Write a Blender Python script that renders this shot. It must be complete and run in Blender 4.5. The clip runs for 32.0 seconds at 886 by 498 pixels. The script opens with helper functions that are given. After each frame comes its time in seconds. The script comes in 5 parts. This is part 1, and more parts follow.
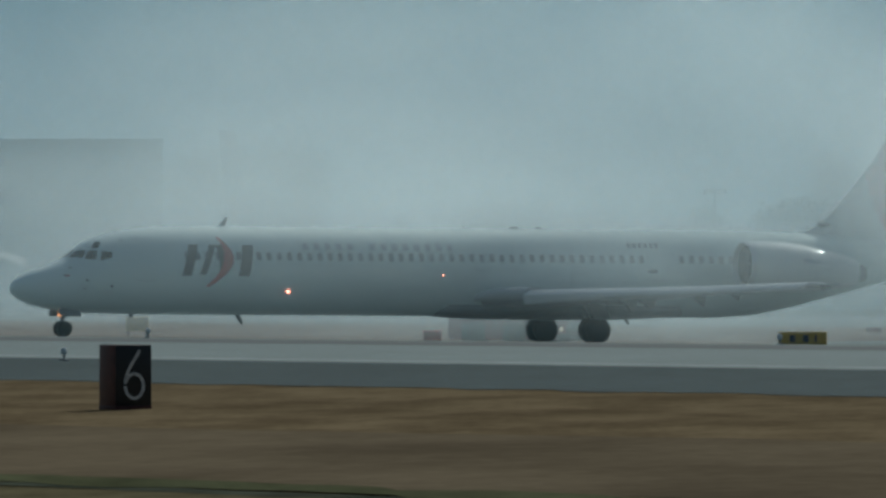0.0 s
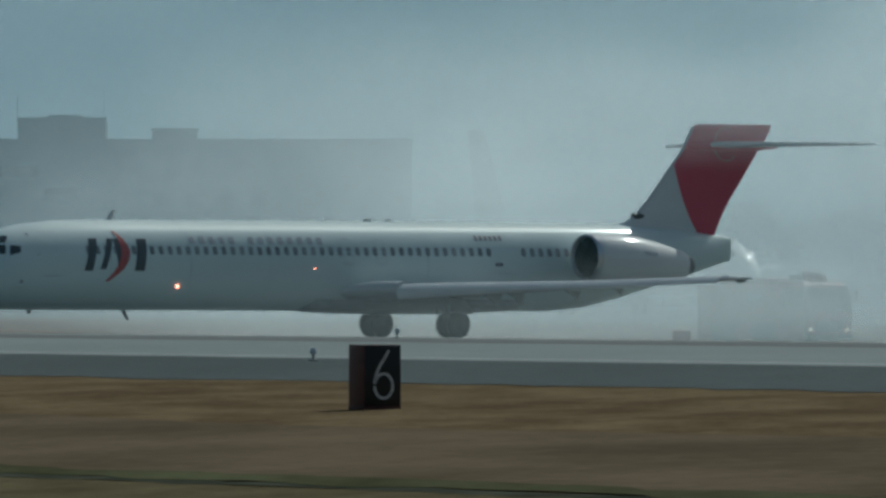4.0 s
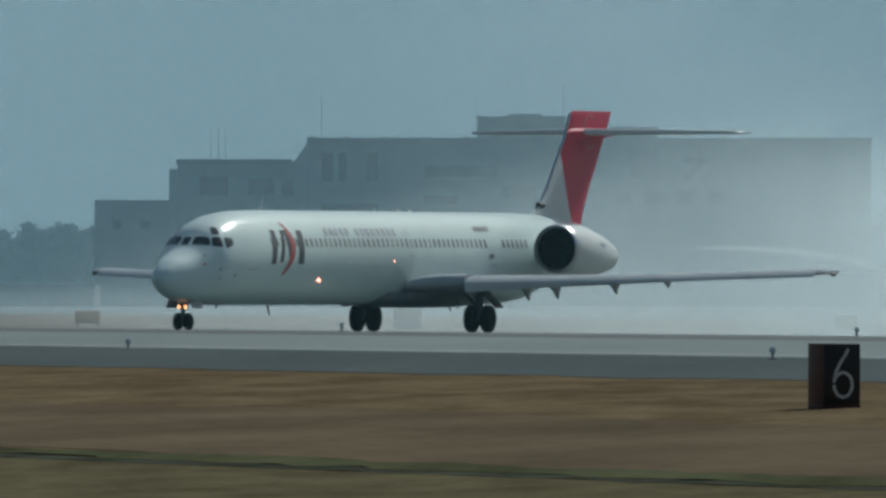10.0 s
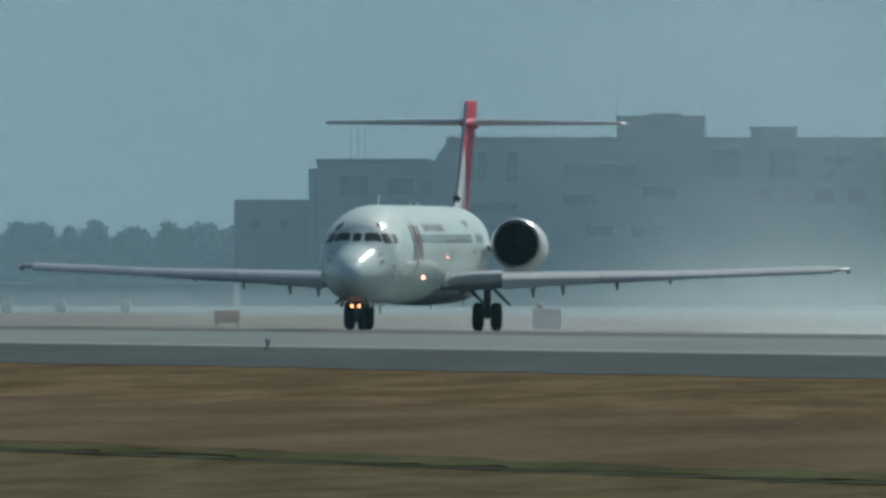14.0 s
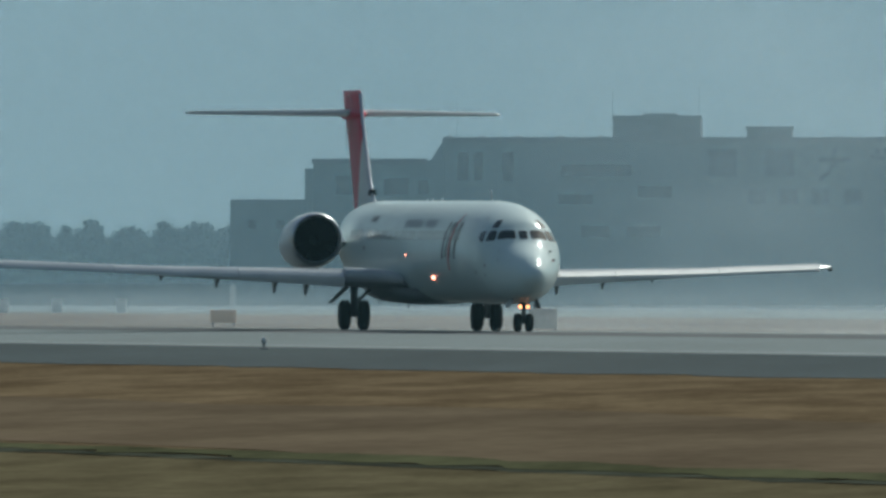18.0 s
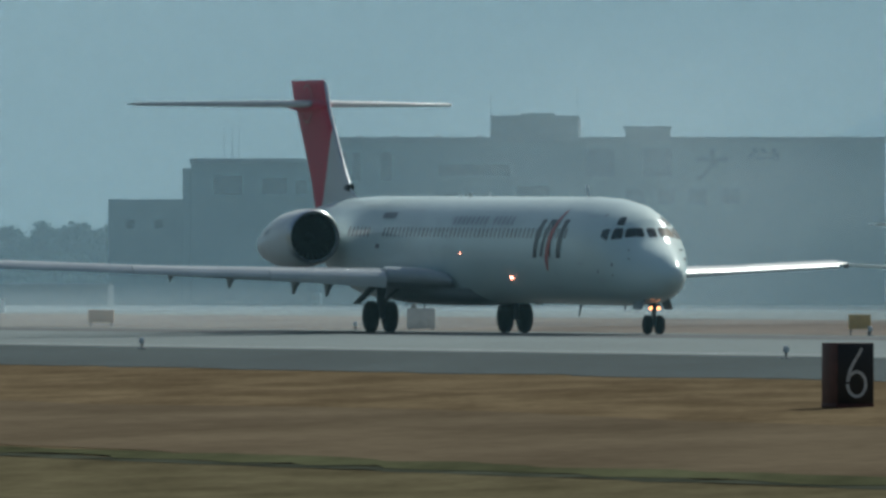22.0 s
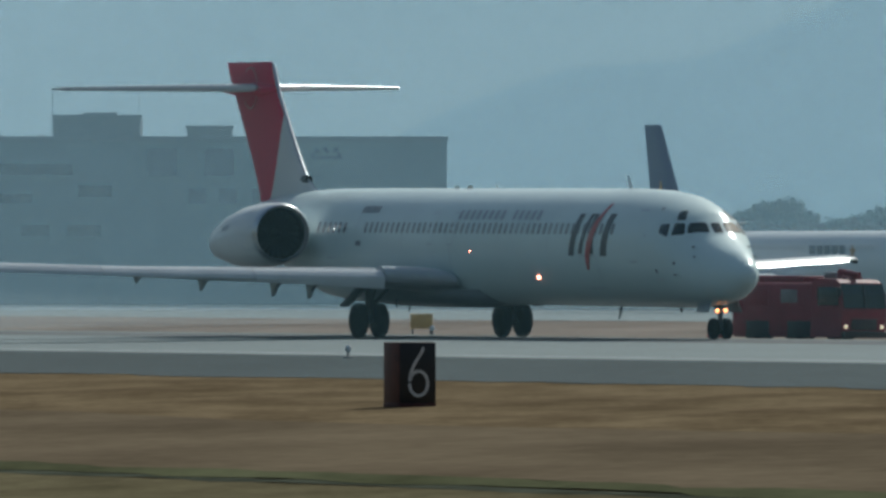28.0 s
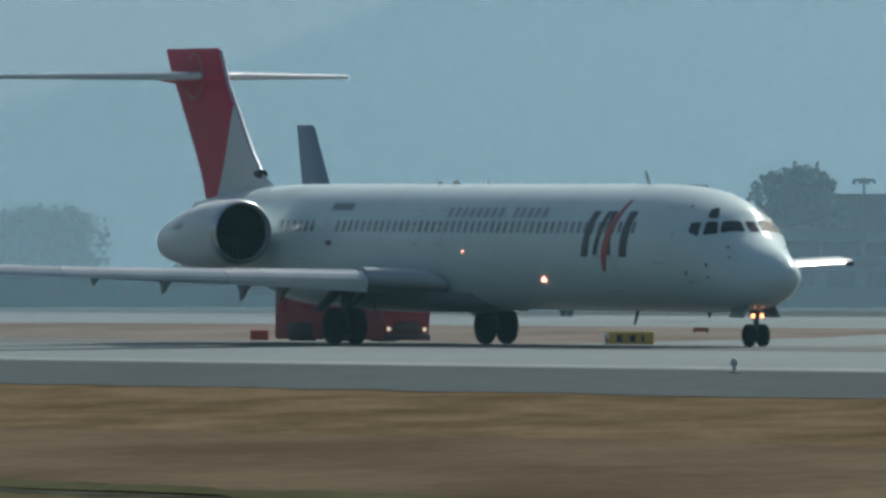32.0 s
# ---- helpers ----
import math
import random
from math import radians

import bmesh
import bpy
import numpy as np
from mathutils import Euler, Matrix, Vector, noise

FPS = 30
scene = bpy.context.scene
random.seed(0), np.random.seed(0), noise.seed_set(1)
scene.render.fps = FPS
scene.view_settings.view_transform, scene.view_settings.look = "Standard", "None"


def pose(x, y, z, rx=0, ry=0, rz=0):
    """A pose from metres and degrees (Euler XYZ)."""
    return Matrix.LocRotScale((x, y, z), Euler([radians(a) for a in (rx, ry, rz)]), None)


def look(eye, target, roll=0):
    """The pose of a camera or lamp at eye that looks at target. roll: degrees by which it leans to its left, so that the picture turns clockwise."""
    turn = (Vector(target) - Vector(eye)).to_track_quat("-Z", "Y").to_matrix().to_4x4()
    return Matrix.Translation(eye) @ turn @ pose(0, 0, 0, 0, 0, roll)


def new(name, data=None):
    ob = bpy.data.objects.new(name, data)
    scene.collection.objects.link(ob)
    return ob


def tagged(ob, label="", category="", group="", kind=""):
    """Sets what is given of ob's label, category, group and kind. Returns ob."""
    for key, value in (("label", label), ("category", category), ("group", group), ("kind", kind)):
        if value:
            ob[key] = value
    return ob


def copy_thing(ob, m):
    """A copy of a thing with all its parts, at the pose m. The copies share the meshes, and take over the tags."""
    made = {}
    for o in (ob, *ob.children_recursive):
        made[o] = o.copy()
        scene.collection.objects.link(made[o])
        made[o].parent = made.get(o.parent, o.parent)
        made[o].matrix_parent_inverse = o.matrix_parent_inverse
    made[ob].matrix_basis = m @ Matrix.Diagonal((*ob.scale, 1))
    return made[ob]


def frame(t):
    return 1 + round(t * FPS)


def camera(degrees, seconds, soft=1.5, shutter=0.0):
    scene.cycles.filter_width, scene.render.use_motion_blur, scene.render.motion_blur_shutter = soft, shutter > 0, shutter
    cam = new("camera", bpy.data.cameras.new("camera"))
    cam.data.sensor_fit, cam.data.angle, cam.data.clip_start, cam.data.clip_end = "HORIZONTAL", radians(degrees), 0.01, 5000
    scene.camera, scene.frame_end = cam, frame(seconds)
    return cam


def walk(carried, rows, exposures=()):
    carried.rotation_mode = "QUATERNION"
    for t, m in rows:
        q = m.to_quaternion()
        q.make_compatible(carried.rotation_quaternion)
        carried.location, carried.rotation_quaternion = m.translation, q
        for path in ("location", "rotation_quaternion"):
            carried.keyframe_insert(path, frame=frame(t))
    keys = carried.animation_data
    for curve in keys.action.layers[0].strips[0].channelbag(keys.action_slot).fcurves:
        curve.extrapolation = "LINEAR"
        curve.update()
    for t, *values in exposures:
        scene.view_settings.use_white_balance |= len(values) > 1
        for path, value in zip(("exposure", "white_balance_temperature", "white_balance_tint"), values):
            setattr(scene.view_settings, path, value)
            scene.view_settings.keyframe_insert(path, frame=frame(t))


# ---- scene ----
cam = camera(3.484, 32.0, soft=3.0)
FOCAL = 784 / math.tan(radians(3.484 / 2))
EYE = Vector((0.0, 0.0, 2.01))
HORIZON = 490.0

# the pan: seconds, bearing of the distance board, in picture steps
PAN = [(0, 175), (0.5, 228), (1, 274), (1.5, 323), (2, 372), (2.5, 415), (4.5, 703), (5, 798), (5.5, 900), (6, 977),
       (6.5, 1044), (7, 1104), (7.5, 1161), (8, 1208), (8.5, 1269), (9, 1326), (9.5, 1375), (10, 1429), (10.5, 1475),
       (11, 1534), (11.5, 1597), (12, 1624), (12.5, 1630), (13, 1640), (13.5, 1661), (14, 1676), (14.5, 1678),
       (16.5, 1673), (17, 1672), (18, 1669), (19, 1666), (19.5, 1663), (20, 1650), (20.5, 1607), (21, 1557), (21.5, 1508),
       (22, 1453), (22.5, 1404), (23, 1349), (23.5, 1286), (24, 1225), (24.5, 1159), (25, 1109), (25.5, 1055), (27.5, 752),
       (28, 678), (28.5, 583), (29, 477), (29.5, 390), (30, 297), (30.5, 204), (31, 98), (31.5, -12), (32, -131)]
NOD = [(0, 3.0), (5, 3.0), (6, 1.5), (9, 1.0), (14, 0.0), (23, -0.5), (28, -1.5), (30, 0.5), (31, 1.2), (32, 2.6)]


def aim(t, p):
    az = (784 - p) / FOCAL
    nod = (HORIZON + float(np.interp(t, [a for a, _ in NOD], [b for _, b in NOD])) - 441) / FOCAL
    return look(EYE, EYE + Vector((math.sin(az), math.cos(az), nod)))


walk(cam, [(t, aim(t, p)) for t, p in PAN], exposures=[(t, e, k, n) for t, e, k, n in ((0, -0.43, 5800, -3), (4, -0.41, 5790, -3), (8, -0.25, 5770, -2), (13, -0.12, 5840, -1), (19, 0.025, 5930, -1), (25, 0.09, 5900, 0), (32, 0.21, 5920, 2))])

# ---- light ----
SUN_AZ, SUN_EL = 30.0, 40.0
world = bpy.data.worlds.new("sky")
scene.world = world
world.use_nodes = True
wn = world.node_tree.nodes
sky = wn.new("ShaderNodeTexSky")
sky.sky_type = "NISHITA"
sky.sun_disc = False
sky.sun_elevation, sky.sun_rotation = radians(SUN_EL), radians(SUN_AZ)
sky.air_density, sky.dust_density = 1.2, 3.0
wn["Background"].inputs["Strength"].default_value = 0.055
world.node_tree.links.new(sky.outputs["Color"], wn["Background"].inputs["Color"])
sun = new("sun", bpy.data.lights.new("sun", "SUN"))
sun.data.energy, sun.data.angle, sun.data.color = 2.7, radians(0.6), (1.0, 0.95, 0.87)
to_sun = Vector((math.cos(radians(SUN_EL)) * math.sin(radians(SUN_AZ)), math.cos(radians(SUN_EL)) * math.cos(radians(SUN_AZ)), math.sin(radians(SUN_EL))))
sun.matrix_world = look(to_sun * 100, (0, 0, 0))


scene.cycles.transparent_max_bounces = 32


# ---- materials ----
def material(name, color, rough=0.6, metal=0.0, spec=0.5, vary=0.15, scale=1.5, fine=12.0, bump=0.0, coat=0.0, coat_rough=0.05, glow=0.0, glow_color=None, color2=None, stretch=(1, 1, 1), space="Object"):
    m = bpy.data.materials.new(name)
    m.use_nodes = True
    n, l = m.node_tree.nodes, m.node_tree.links
    b = n["Principled BSDF"]
    b.inputs["Roughness"].default_value = rough
    b.inputs["Metallic"].default_value = metal
    b.inputs["Specular IOR Level"].default_value = spec
    b.inputs["Coat Weight"].default_value = coat
    b.inputs["Coat Roughness"].default_value = coat_rough
    tc = n.new("ShaderNodeTexCoord")
    mp = n.new("ShaderNodeMapping")
    mp.inputs["Scale"].default_value = stretch
    l.new(tc.outputs[space], mp.inputs["Vector"])
    big, small = n.new("ShaderNodeTexNoise"), n.new("ShaderNodeTexNoise")
    big.inputs["Scale"].default_value, small.inputs["Scale"].default_value = scale, fine
    big.inputs["Detail"].default_value, small.inputs["Detail"].default_value = 3.0, 4.0
    l.new(mp.outputs[0], big.inputs["Vector"])
    l.new(mp.outputs[0], small.inputs["Vector"])
    add = n.new("ShaderNodeMath")
    add.operation = "MULTIPLY_ADD"
    add.inputs[1].default_value = 0.45
    l.new(small.outputs["Fac"], add.inputs[0])
    l.new(big.outputs["Fac"], add.inputs[2])
    ramp = n.new("ShaderNodeValToRGB")
    c = Vector(color)
    c2 = Vector(color2) if color2 else c * (1 + vary)
    ramp.color_ramp.elements[0].position, ramp.color_ramp.elements[1].position = 0.5, 0.95
    ramp.color_ramp.elements[0].color = (*(c * (1 - vary)), 1)
    ramp.color_ramp.elements[1].color = (*c2, 1)
    l.new(add.outputs[0], ramp.inputs["Fac"])
    l.new(ramp.outputs["Color"], b.inputs["Base Color"])
    if bump:
        bp = n.new("ShaderNodeBump")
        bp.inputs["Strength"].default_value, bp.inputs["Distance"].default_value = bump, 0.05
        l.new(add.outputs[0], bp.inputs["Height"])
        l.new(bp.outputs["Normal"], b.inputs["Normal"])
    if glow:
        b.inputs["Emission Color"].default_value = (*(glow_color or color), 1)
        b.inputs["Emission Strength"].default_value = glow
    return m


PAINT = material("white_aircraft_paint", (0.76, 0.77, 0.76), 0.5, spec=0.05, coat=0.4, coat_rough=0.1, vary=0.06, scale=0.35, fine=3.0, stretch=(0.5, 1, 1))
GREY_PAINT = material("grey_wing_paint", (0.29, 0.31, 0.33), 0.32, coat=0.2, vary=0.1, scale=0.6, fine=5.0)
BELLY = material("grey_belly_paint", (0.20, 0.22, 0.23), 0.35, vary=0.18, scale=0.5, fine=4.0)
# glove colour toned darker than the slats for shade at the wing root
GLOVE = material('shade_darkened_glove_paint', (0.45, 0.48, 0.50), 0.45, spec=0.2, coat=0.3, coat_rough=0.2, vary=0.1, scale=1.0)
SLAT = material('pale_slat_paint', (0.62, 0.64, 0.64), 0.45, spec=0.1, coat=1.0, coat_rough=0.15, vary=0.08, scale=1.0)
BARE = material("bare_aluminium", (0.62, 0.63, 0.64), 0.28, metal=0.9, vary=0.1, scale=2.0)
RED_PAINT = material("red_fin_paint", (0.60, 0.03, 0.08), 0.5, spec=0.2, coat=0.05, vary=0.12, scale=0.8)
NAVY = material("dark_marking_paint", (0.025, 0.03, 0.045), 0.4, vary=0.1)
GREYMARK = material("grey_marking_paint", (0.16, 0.17, 0.20), 0.4, vary=0.1)
PALEMARK = material("pale_grey_marking_paint", (0.36, 0.39, 0.44), 0.4, vary=0.1)
NAMEMARK = material("slate_grey_marking_paint", (0.34, 0.37, 0.42), 0.4, vary=0.1)
# pane colour raised to stand in for reflected light
CABIN = material("reflection_pale_cabin_glass", (0.26, 0.28, 0.285), 0.12, vary=0.5, scale=0.6)
EMBLEM = material("dull_pink_outline", (0.55, 0.13, 0.16), 0.5, vary=0.2)
REDMARK = material("red_marking_paint", (0.45, 0.04, 0.04), 0.4, vary=0.1)
GLASS = material("dark_window_glass", (0.012, 0.015, 0.018), 0.08, spec=0.6, vary=0.2)
TYRE = material("black_tyre_rubber", (0.016, 0.016, 0.017), 0.9, spec=0.15, vary=0.25, scale=6)
STEEL = material("dark_gear_steel", (0.12, 0.125, 0.13), 0.45, metal=0.5, vary=0.2, scale=5)
DARK = material("dark_engine_interior", (0.02, 0.02, 0.022), 0.5, metal=0.3, vary=0.3, scale=4)
FAN = material("matt_black_fan", (0.010, 0.011, 0.012), 0.85, spec=0.1, vary=0.3, scale=4)
LAMP = material("lit_landing_lamp", (1.0, 0.75, 0.4), 0.3, glow=3.6, glow_color=(1.0, 0.34, 0.12))
BEACON = material("lit_side_lamp", (1.0, 0.6, 0.4), 0.3, glow=9.0, glow_color=(1.0, 0.28, 0.18))
GRASS = material("dry_winter_grass", (0.158, 0.115, 0.067), 0.95, spec=0.0, vary=0.32, scale=0.42, fine=3.4, bump=0.4, color2=(0.208, 0.156, 0.094), stretch=(1, 0.32, 1))
GREEN = material("green_grass_strip", (0.088, 0.090, 0.050), 0.95, spec=0.0, vary=0.35, scale=0.3, fine=2.0, bump=0.4, stretch=(1, 0.2, 1))
DITCH = material("ditch_grass_with_painted_shade", (0.066, 0.070, 0.052), 0.95, spec=0.0, vary=0.4, scale=0.4, fine=3.0)
RUNWAY = material("pale_weathered_concrete", (0.145, 0.172, 0.168), 0.75, spec=0.3, vary=0.14, scale=0.1, fine=1.1, stretch=(1, 0.25, 1))
ASPHALT = material("dark_shoulder_asphalt", (0.046, 0.056, 0.056), 0.85, spec=0.08, vary=0.25, scale=0.12, fine=1.4, stretch=(1, 0.2, 1))
# tyre rubber, with the crown's shadow and mirage line put into the colour
CROWN_MARK = material("tyre_marks_and_crown_shade", (0.04, 0.042, 0.043), 0.8, vary=0.3, scale=0.3, stretch=(0.1, 1, 1))
LINE = material("white_line_paint", (0.23, 0.24, 0.235), 0.7, vary=0.35, scale=0.5)


# ---- mesh helpers ----
def part(name, bm, mat, parent=None, label="", smooth=True):
    me = bpy.data.meshes.new(name)
    bmesh.ops.recalc_face_normals(bm, faces=bm.faces[:])
    bm.to_mesh(me)
    bm.free()
    if smooth:
        for p in me.polygons:
            p.use_smooth = True
        me.set_sharp_from_angle(angle=radians(35))
    for q in (mat if isinstance(mat, (list, tuple)) else [mat]):
        me.materials.append(q)
    ob = new(name, me)
    if parent:
        ob.parent = parent
    if label:
        ob["label"] = label
    return ob


def rings(bm, sections, close=True, cap=True):
    """Skin a list of rings of points, all of one length."""
    vs = [[bm.verts.new(p) for p in r] for r in sections]
    for a, b in zip(vs, vs[1:]):
        k = len(a)
        for i in range(k if close else k - 1):
            j = (i + 1) % k
            bm.faces.new((a[i], a[j], b[j], b[i]))
    if cap:
        bm.faces.new(vs[0])
        bm.faces.new(vs[-1][::-1])
    return vs


def box(bm, size, at=(0, 0, 0), bevel=0.0, turn=None):
    r = bmesh.ops.create_cube(bm, size=1.0, matrix=Matrix.Translation(at) @ (turn or Matrix()) @ Matrix.Diagonal((*size, 1)))
    if bevel:
        es = list({e for v in r["verts"] for e in v.link_edges})
        bmesh.ops.bevel(bm, geom=es, offset=bevel, segments=2, affect="EDGES", profile=0.5)
    return bm


def rod(bm, a, b, r0, r1=None, seg=10):
    a, b = Vector(a), Vector(b)
    d = b - a
    m = Matrix.Translation((a + b) / 2) @ d.to_track_quat("Z", "Y").to_matrix().to_4x4()
    bmesh.ops.create_cone(bm, cap_ends=True, segments=seg, radius1=r0, radius2=r0 if r1 is None else r1, depth=d.length, matrix=m)
    return bm


def lathe(bm, outline, axis="Y", at=(0, 0, 0), seg=24, cap=True):
    """Turn an outline of (along, radius) round an axis."""
    at = Vector(at)
    sec = []
    for s, r in outline:
        ring = []
        for i in range(seg):
            c, d = r * math.cos(2 * math.pi * i / seg), r * math.sin(2 * math.pi * i / seg)
            ring.append(at + Vector({"X": (s, c, d), "Y": (d, s, c), "Z": (c, d, s)}[axis]))
        sec.append(ring)
    rings(bm, sec, cap=cap)
    return bm


def B():
    return bmesh.new()


# ---- the lie of the land ----
# the runway's centre line goes through ORIGIN along ALONG; ACROSS points away from the camera
ORIGIN = Vector((14.8, 446.5))
TURN = radians(20.7)
ALONG, ACROSS = Vector((math.sin(TURN), -math.cos(TURN))), Vector((math.cos(TURN), math.sin(TURN)))
LIE = [(-3000, -2.6), (-300, -2.6), (-110, -2.5), (-80, -1.98), (-75, -1.78), (-50, -1.11), (-35.8, -0.72), (-22.5, -0.32), (0, 0.0), (25, -0.26), (50, -0.52),
       (70, -0.80), (85, -0.95), (100, -0.70), (120, -0.47), (150, -0.45), (200, -0.40), (260, -0.30), (420, 0.0), (4000, 0.0)]


def lie(c):
    return float(np.interp(c, [a for a, _ in LIE], [b for _, b in LIE]))


def spot(a, c, lift=0.0):
    p = ORIGIN + ALONG * a + ACROSS * c
    return Vector((p.x, p.y, lie(c) + lift))


def across(x, y):
    return (Vector((x, y)) - ORIGIN).dot(ACROSS)


def ground_z(x, y):
    return lie(across(x, y))


def bearing(q, dist, row=None):
    """A place at that bearing (in picture steps from the board), distance and, if given, picture height."""
    x = dist * math.tan(q / FOCAL)
    return Vector((x, dist, EYE.z - (row - HORIZON) * dist / FOCAL if row is not None else ground_z(x, dist)))


def strip(name, c0, c1, mat, lift, a0=-4500, a1=1500, label="", step=60.0, kind="structure", wobble=0.0):
    rnd = random.Random(int(abs(c0 * 10)))
    cs = sorted({c0, c1, *[c for c, _ in LIE if c0 < c < c1]})
    if len(cs) < 3:
        cs = [c0, (c0 + c1) / 2, c1]
    bm = B()
    rings(bm, [[spot(a, c + wobble * rnd.uniform(-1, 1), lift) for c in cs] for a in np.linspace(a0, a1, max(2, int((a1 - a0) / step)))], close=False, cap=False)
    ob = part(name, bm, mat, smooth=False)
    for p in ob.data.polygons:
        if p.normal.z < 0:
            p.flip()
    return tagged(ob, label, name, kind=kind)


strip("ground", -3000, 4000, GRASS, 0.0, label="dry brown winter grass of the airfield", step=200)
strip("runway", -22.9, 22.5, RUNWAY, 0.016, label="pale weathered runway with a slight crown")
strip("shoulder", -36.1, -22.5, ASPHALT, 0.012, wobble=0.6, step=3, label="dark asphalt shoulder along the runway")
strip("shoulder", 22.5, 30, ASPHALT, 0.012, label="dark asphalt shoulder along the runway")
# far grass: the paling by haze is put into its colour
HAZE_PALED_GRASS = material("haze_paled_grass", (0.235, 0.192, 0.16), 0.95, spec=0.0, vary=0.2, scale=0.12, fine=1.6, bump=0.3, color2=(0.28, 0.235, 0.198), stretch=(1, 0.32, 1))
strip("meadow", 30, 122, HAZE_PALED_GRASS, 0.008, label="grass beyond the runway, paled in colour for haze", step=30)
strip("taxiway", 122, 200, RUNWAY, 0.012, label="pale concrete parallel taxiway beyond the grass")
strip("apron", 200, 420, ASPHALT, 0.012, label="grey asphalt apron before the far buildings")
OLIVE = material("olive_rough_grass", (0.128, 0.108, 0.062), 0.95, spec=0.0, vary=0.3, scale=0.5, fine=3.6, bump=0.4, color2=(0.160, 0.136, 0.080), stretch=(1, 0.32, 1))
STRAW = material("straw_grey_grass", (0.145, 0.112, 0.074), 0.95, spec=0.0, vary=0.26, scale=0.2, fine=2.4, bump=0.4, color2=(0.185, 0.144, 0.096), stretch=(0.7, 0.3, 1))
strip("meadow", -140, -77.4, OLIVE, 0.015, a0=-350, a1=300, label="rough olive-brown grass before the ditch", wobble=0.2, step=9)
strip("meadow", -74.9, -56, STRAW, 0.012, a0=-450, a1=300, label="greyish straw-coloured grass beside the ditch", wobble=1.2, step=14)
strip("grass_strip", -76.5, -74.7, GREEN, 0.03, a0=-350, a1=300, label="green grass strip along the ditch", wobble=0.5, step=2.5)
strip("centre_marks", -4.5, 5, CROWN_MARK, 0.02, a0=-900, a1=300, label="dark strip along the runway centre, tyre rubber and painted-in shadow line")
# no hollow here: the ditch's shade is put into the strip's colour
strip("ditch", -77.4, -76.45, DITCH, 0.02, a0=-350, a1=300, wobble=0.3, step=2.5, label="narrow flat strip for the ditch, its shade put into the colour")
strip("edge_line", -21.6, -20.7, LINE, 0.02, a0=-900, a1=300, label="worn white runway edge line")
# the link from the apron on to the runway
bm = B()
link = []
for c in (22.5, 26, 32, 40, 50, 70, 85, 100, 122):
    w = 15 + 30 * max(0.0, 1 - (c - 22.5) / 40) ** 2 + 25 * max(0.0, (c - 90) / 26) ** 2
    link.append([spot(-172 + e * w, c, 0.016) for e in (-1, -0.33, 0.33, 1)])
rings(bm, link, close=False, cap=False)
tagged(part("connector_taxiway", bm, RUNWAY, smooth=False), "pale concrete taxiway joining the runway", "taxiway", kind="structure")


# ---- the airliner ----
MAIN = 25.87          # the main wheels' distance from the nose
# distance from the nose, top, bottom, half width
HULL_SHAPE = [(-0.15, 2.32, 2.14, 0.09), (-0.05, 2.51, 1.95, 0.27), (0.18, 2.70, 1.77, 0.45), (0.6, 2.94, 1.55, 0.63), (1.3, 3.19, 1.37, 0.90), (2.0, 3.46, 1.26, 1.15), (2.2, 3.60, 1.235, 1.23),
        (2.9, 4.18, 1.19, 1.46), (3.3, 4.40, 1.175, 1.53), (3.8, 4.56, 1.165, 1.59), (4.6, 4.76, 1.15, 1.64), (6.0, 4.90, 1.15, 1.675), (8.0, 4.95, 1.15, 1.675),
        (20.0, 4.96, 1.15, 1.675), (33.0, 4.96, 1.15, 1.675), (35.0, 4.95, 1.30, 1.66), (37.0, 4.90, 1.70, 1.50), (39.0, 4.79, 2.20, 1.20), (41.0, 4.65, 2.70, 0.80),
        (42.5, 4.50, 3.10, 0.40), (43.4, 4.38, 3.32, 0.13), (43.6, 4.36, 3.36, 0.06)]

HULL = [(s - 0.5 * max(0.0, 1 - s / 6), t - 0.05, b - 0.03, w) for s, t, b, w in HULL_SHAPE]


def hull(s):
    ss = [h[0] for h in HULL]
    return [float(np.interp(s, ss, [h[k] for h in HULL])) for k in (1, 2, 3)]


def skin(s, phi, proud=0.0):
    """A point of the fuselage's skin: phi in degrees from the top, + to port."""
    t, b, w = hull(s)
    a = radians(phi)
    zc, hh = (t + b) / 2, (t - b) / 2
    return Vector((MAIN - s, (w + proud) * math.sin(a), zc + (hh + proud) * math.cos(a)))


def phi_at(s, z):
    t, b, _ = hull(s)
    return math.degrees(math.acos(max(-1.0, min(1.0, (z - (t + b) / 2) / ((t - b) / 2)))))


def s_at(phi, z):
    lo, hi = 1.2, 6.0
    for _ in range(30):
        mid = (lo + hi) / 2
        if skin(mid, phi).z < z:
            lo = mid
        else:
            hi = mid
    return lo


def patch(bm, rows, depth=0.012):
    """A thin slab with rounded fit over a grid of skin points."""
    vs = [[bm.verts.new(p) for p in r] for r in rows]
    for a, b in zip(vs, vs[1:]):
        for i in range(len(a) - 1):
            bm.faces.new((a[i], a[i + 1], b[i + 1], b[i]))


def mark(bm, s0, s1, z0, z1, side, lean=0.0, proud=0.012, n=3):
    rows = []
    for j in range(n + 1):
        z = z0 + (z1 - z0) * j / n
        sh = lean * (z - z0)
        rows.append([skin(s + sh, side * phi_at(s + sh, z), proud) for s in (s0, (s0 + s1) / 2, s1)])
    patch(bm, rows)


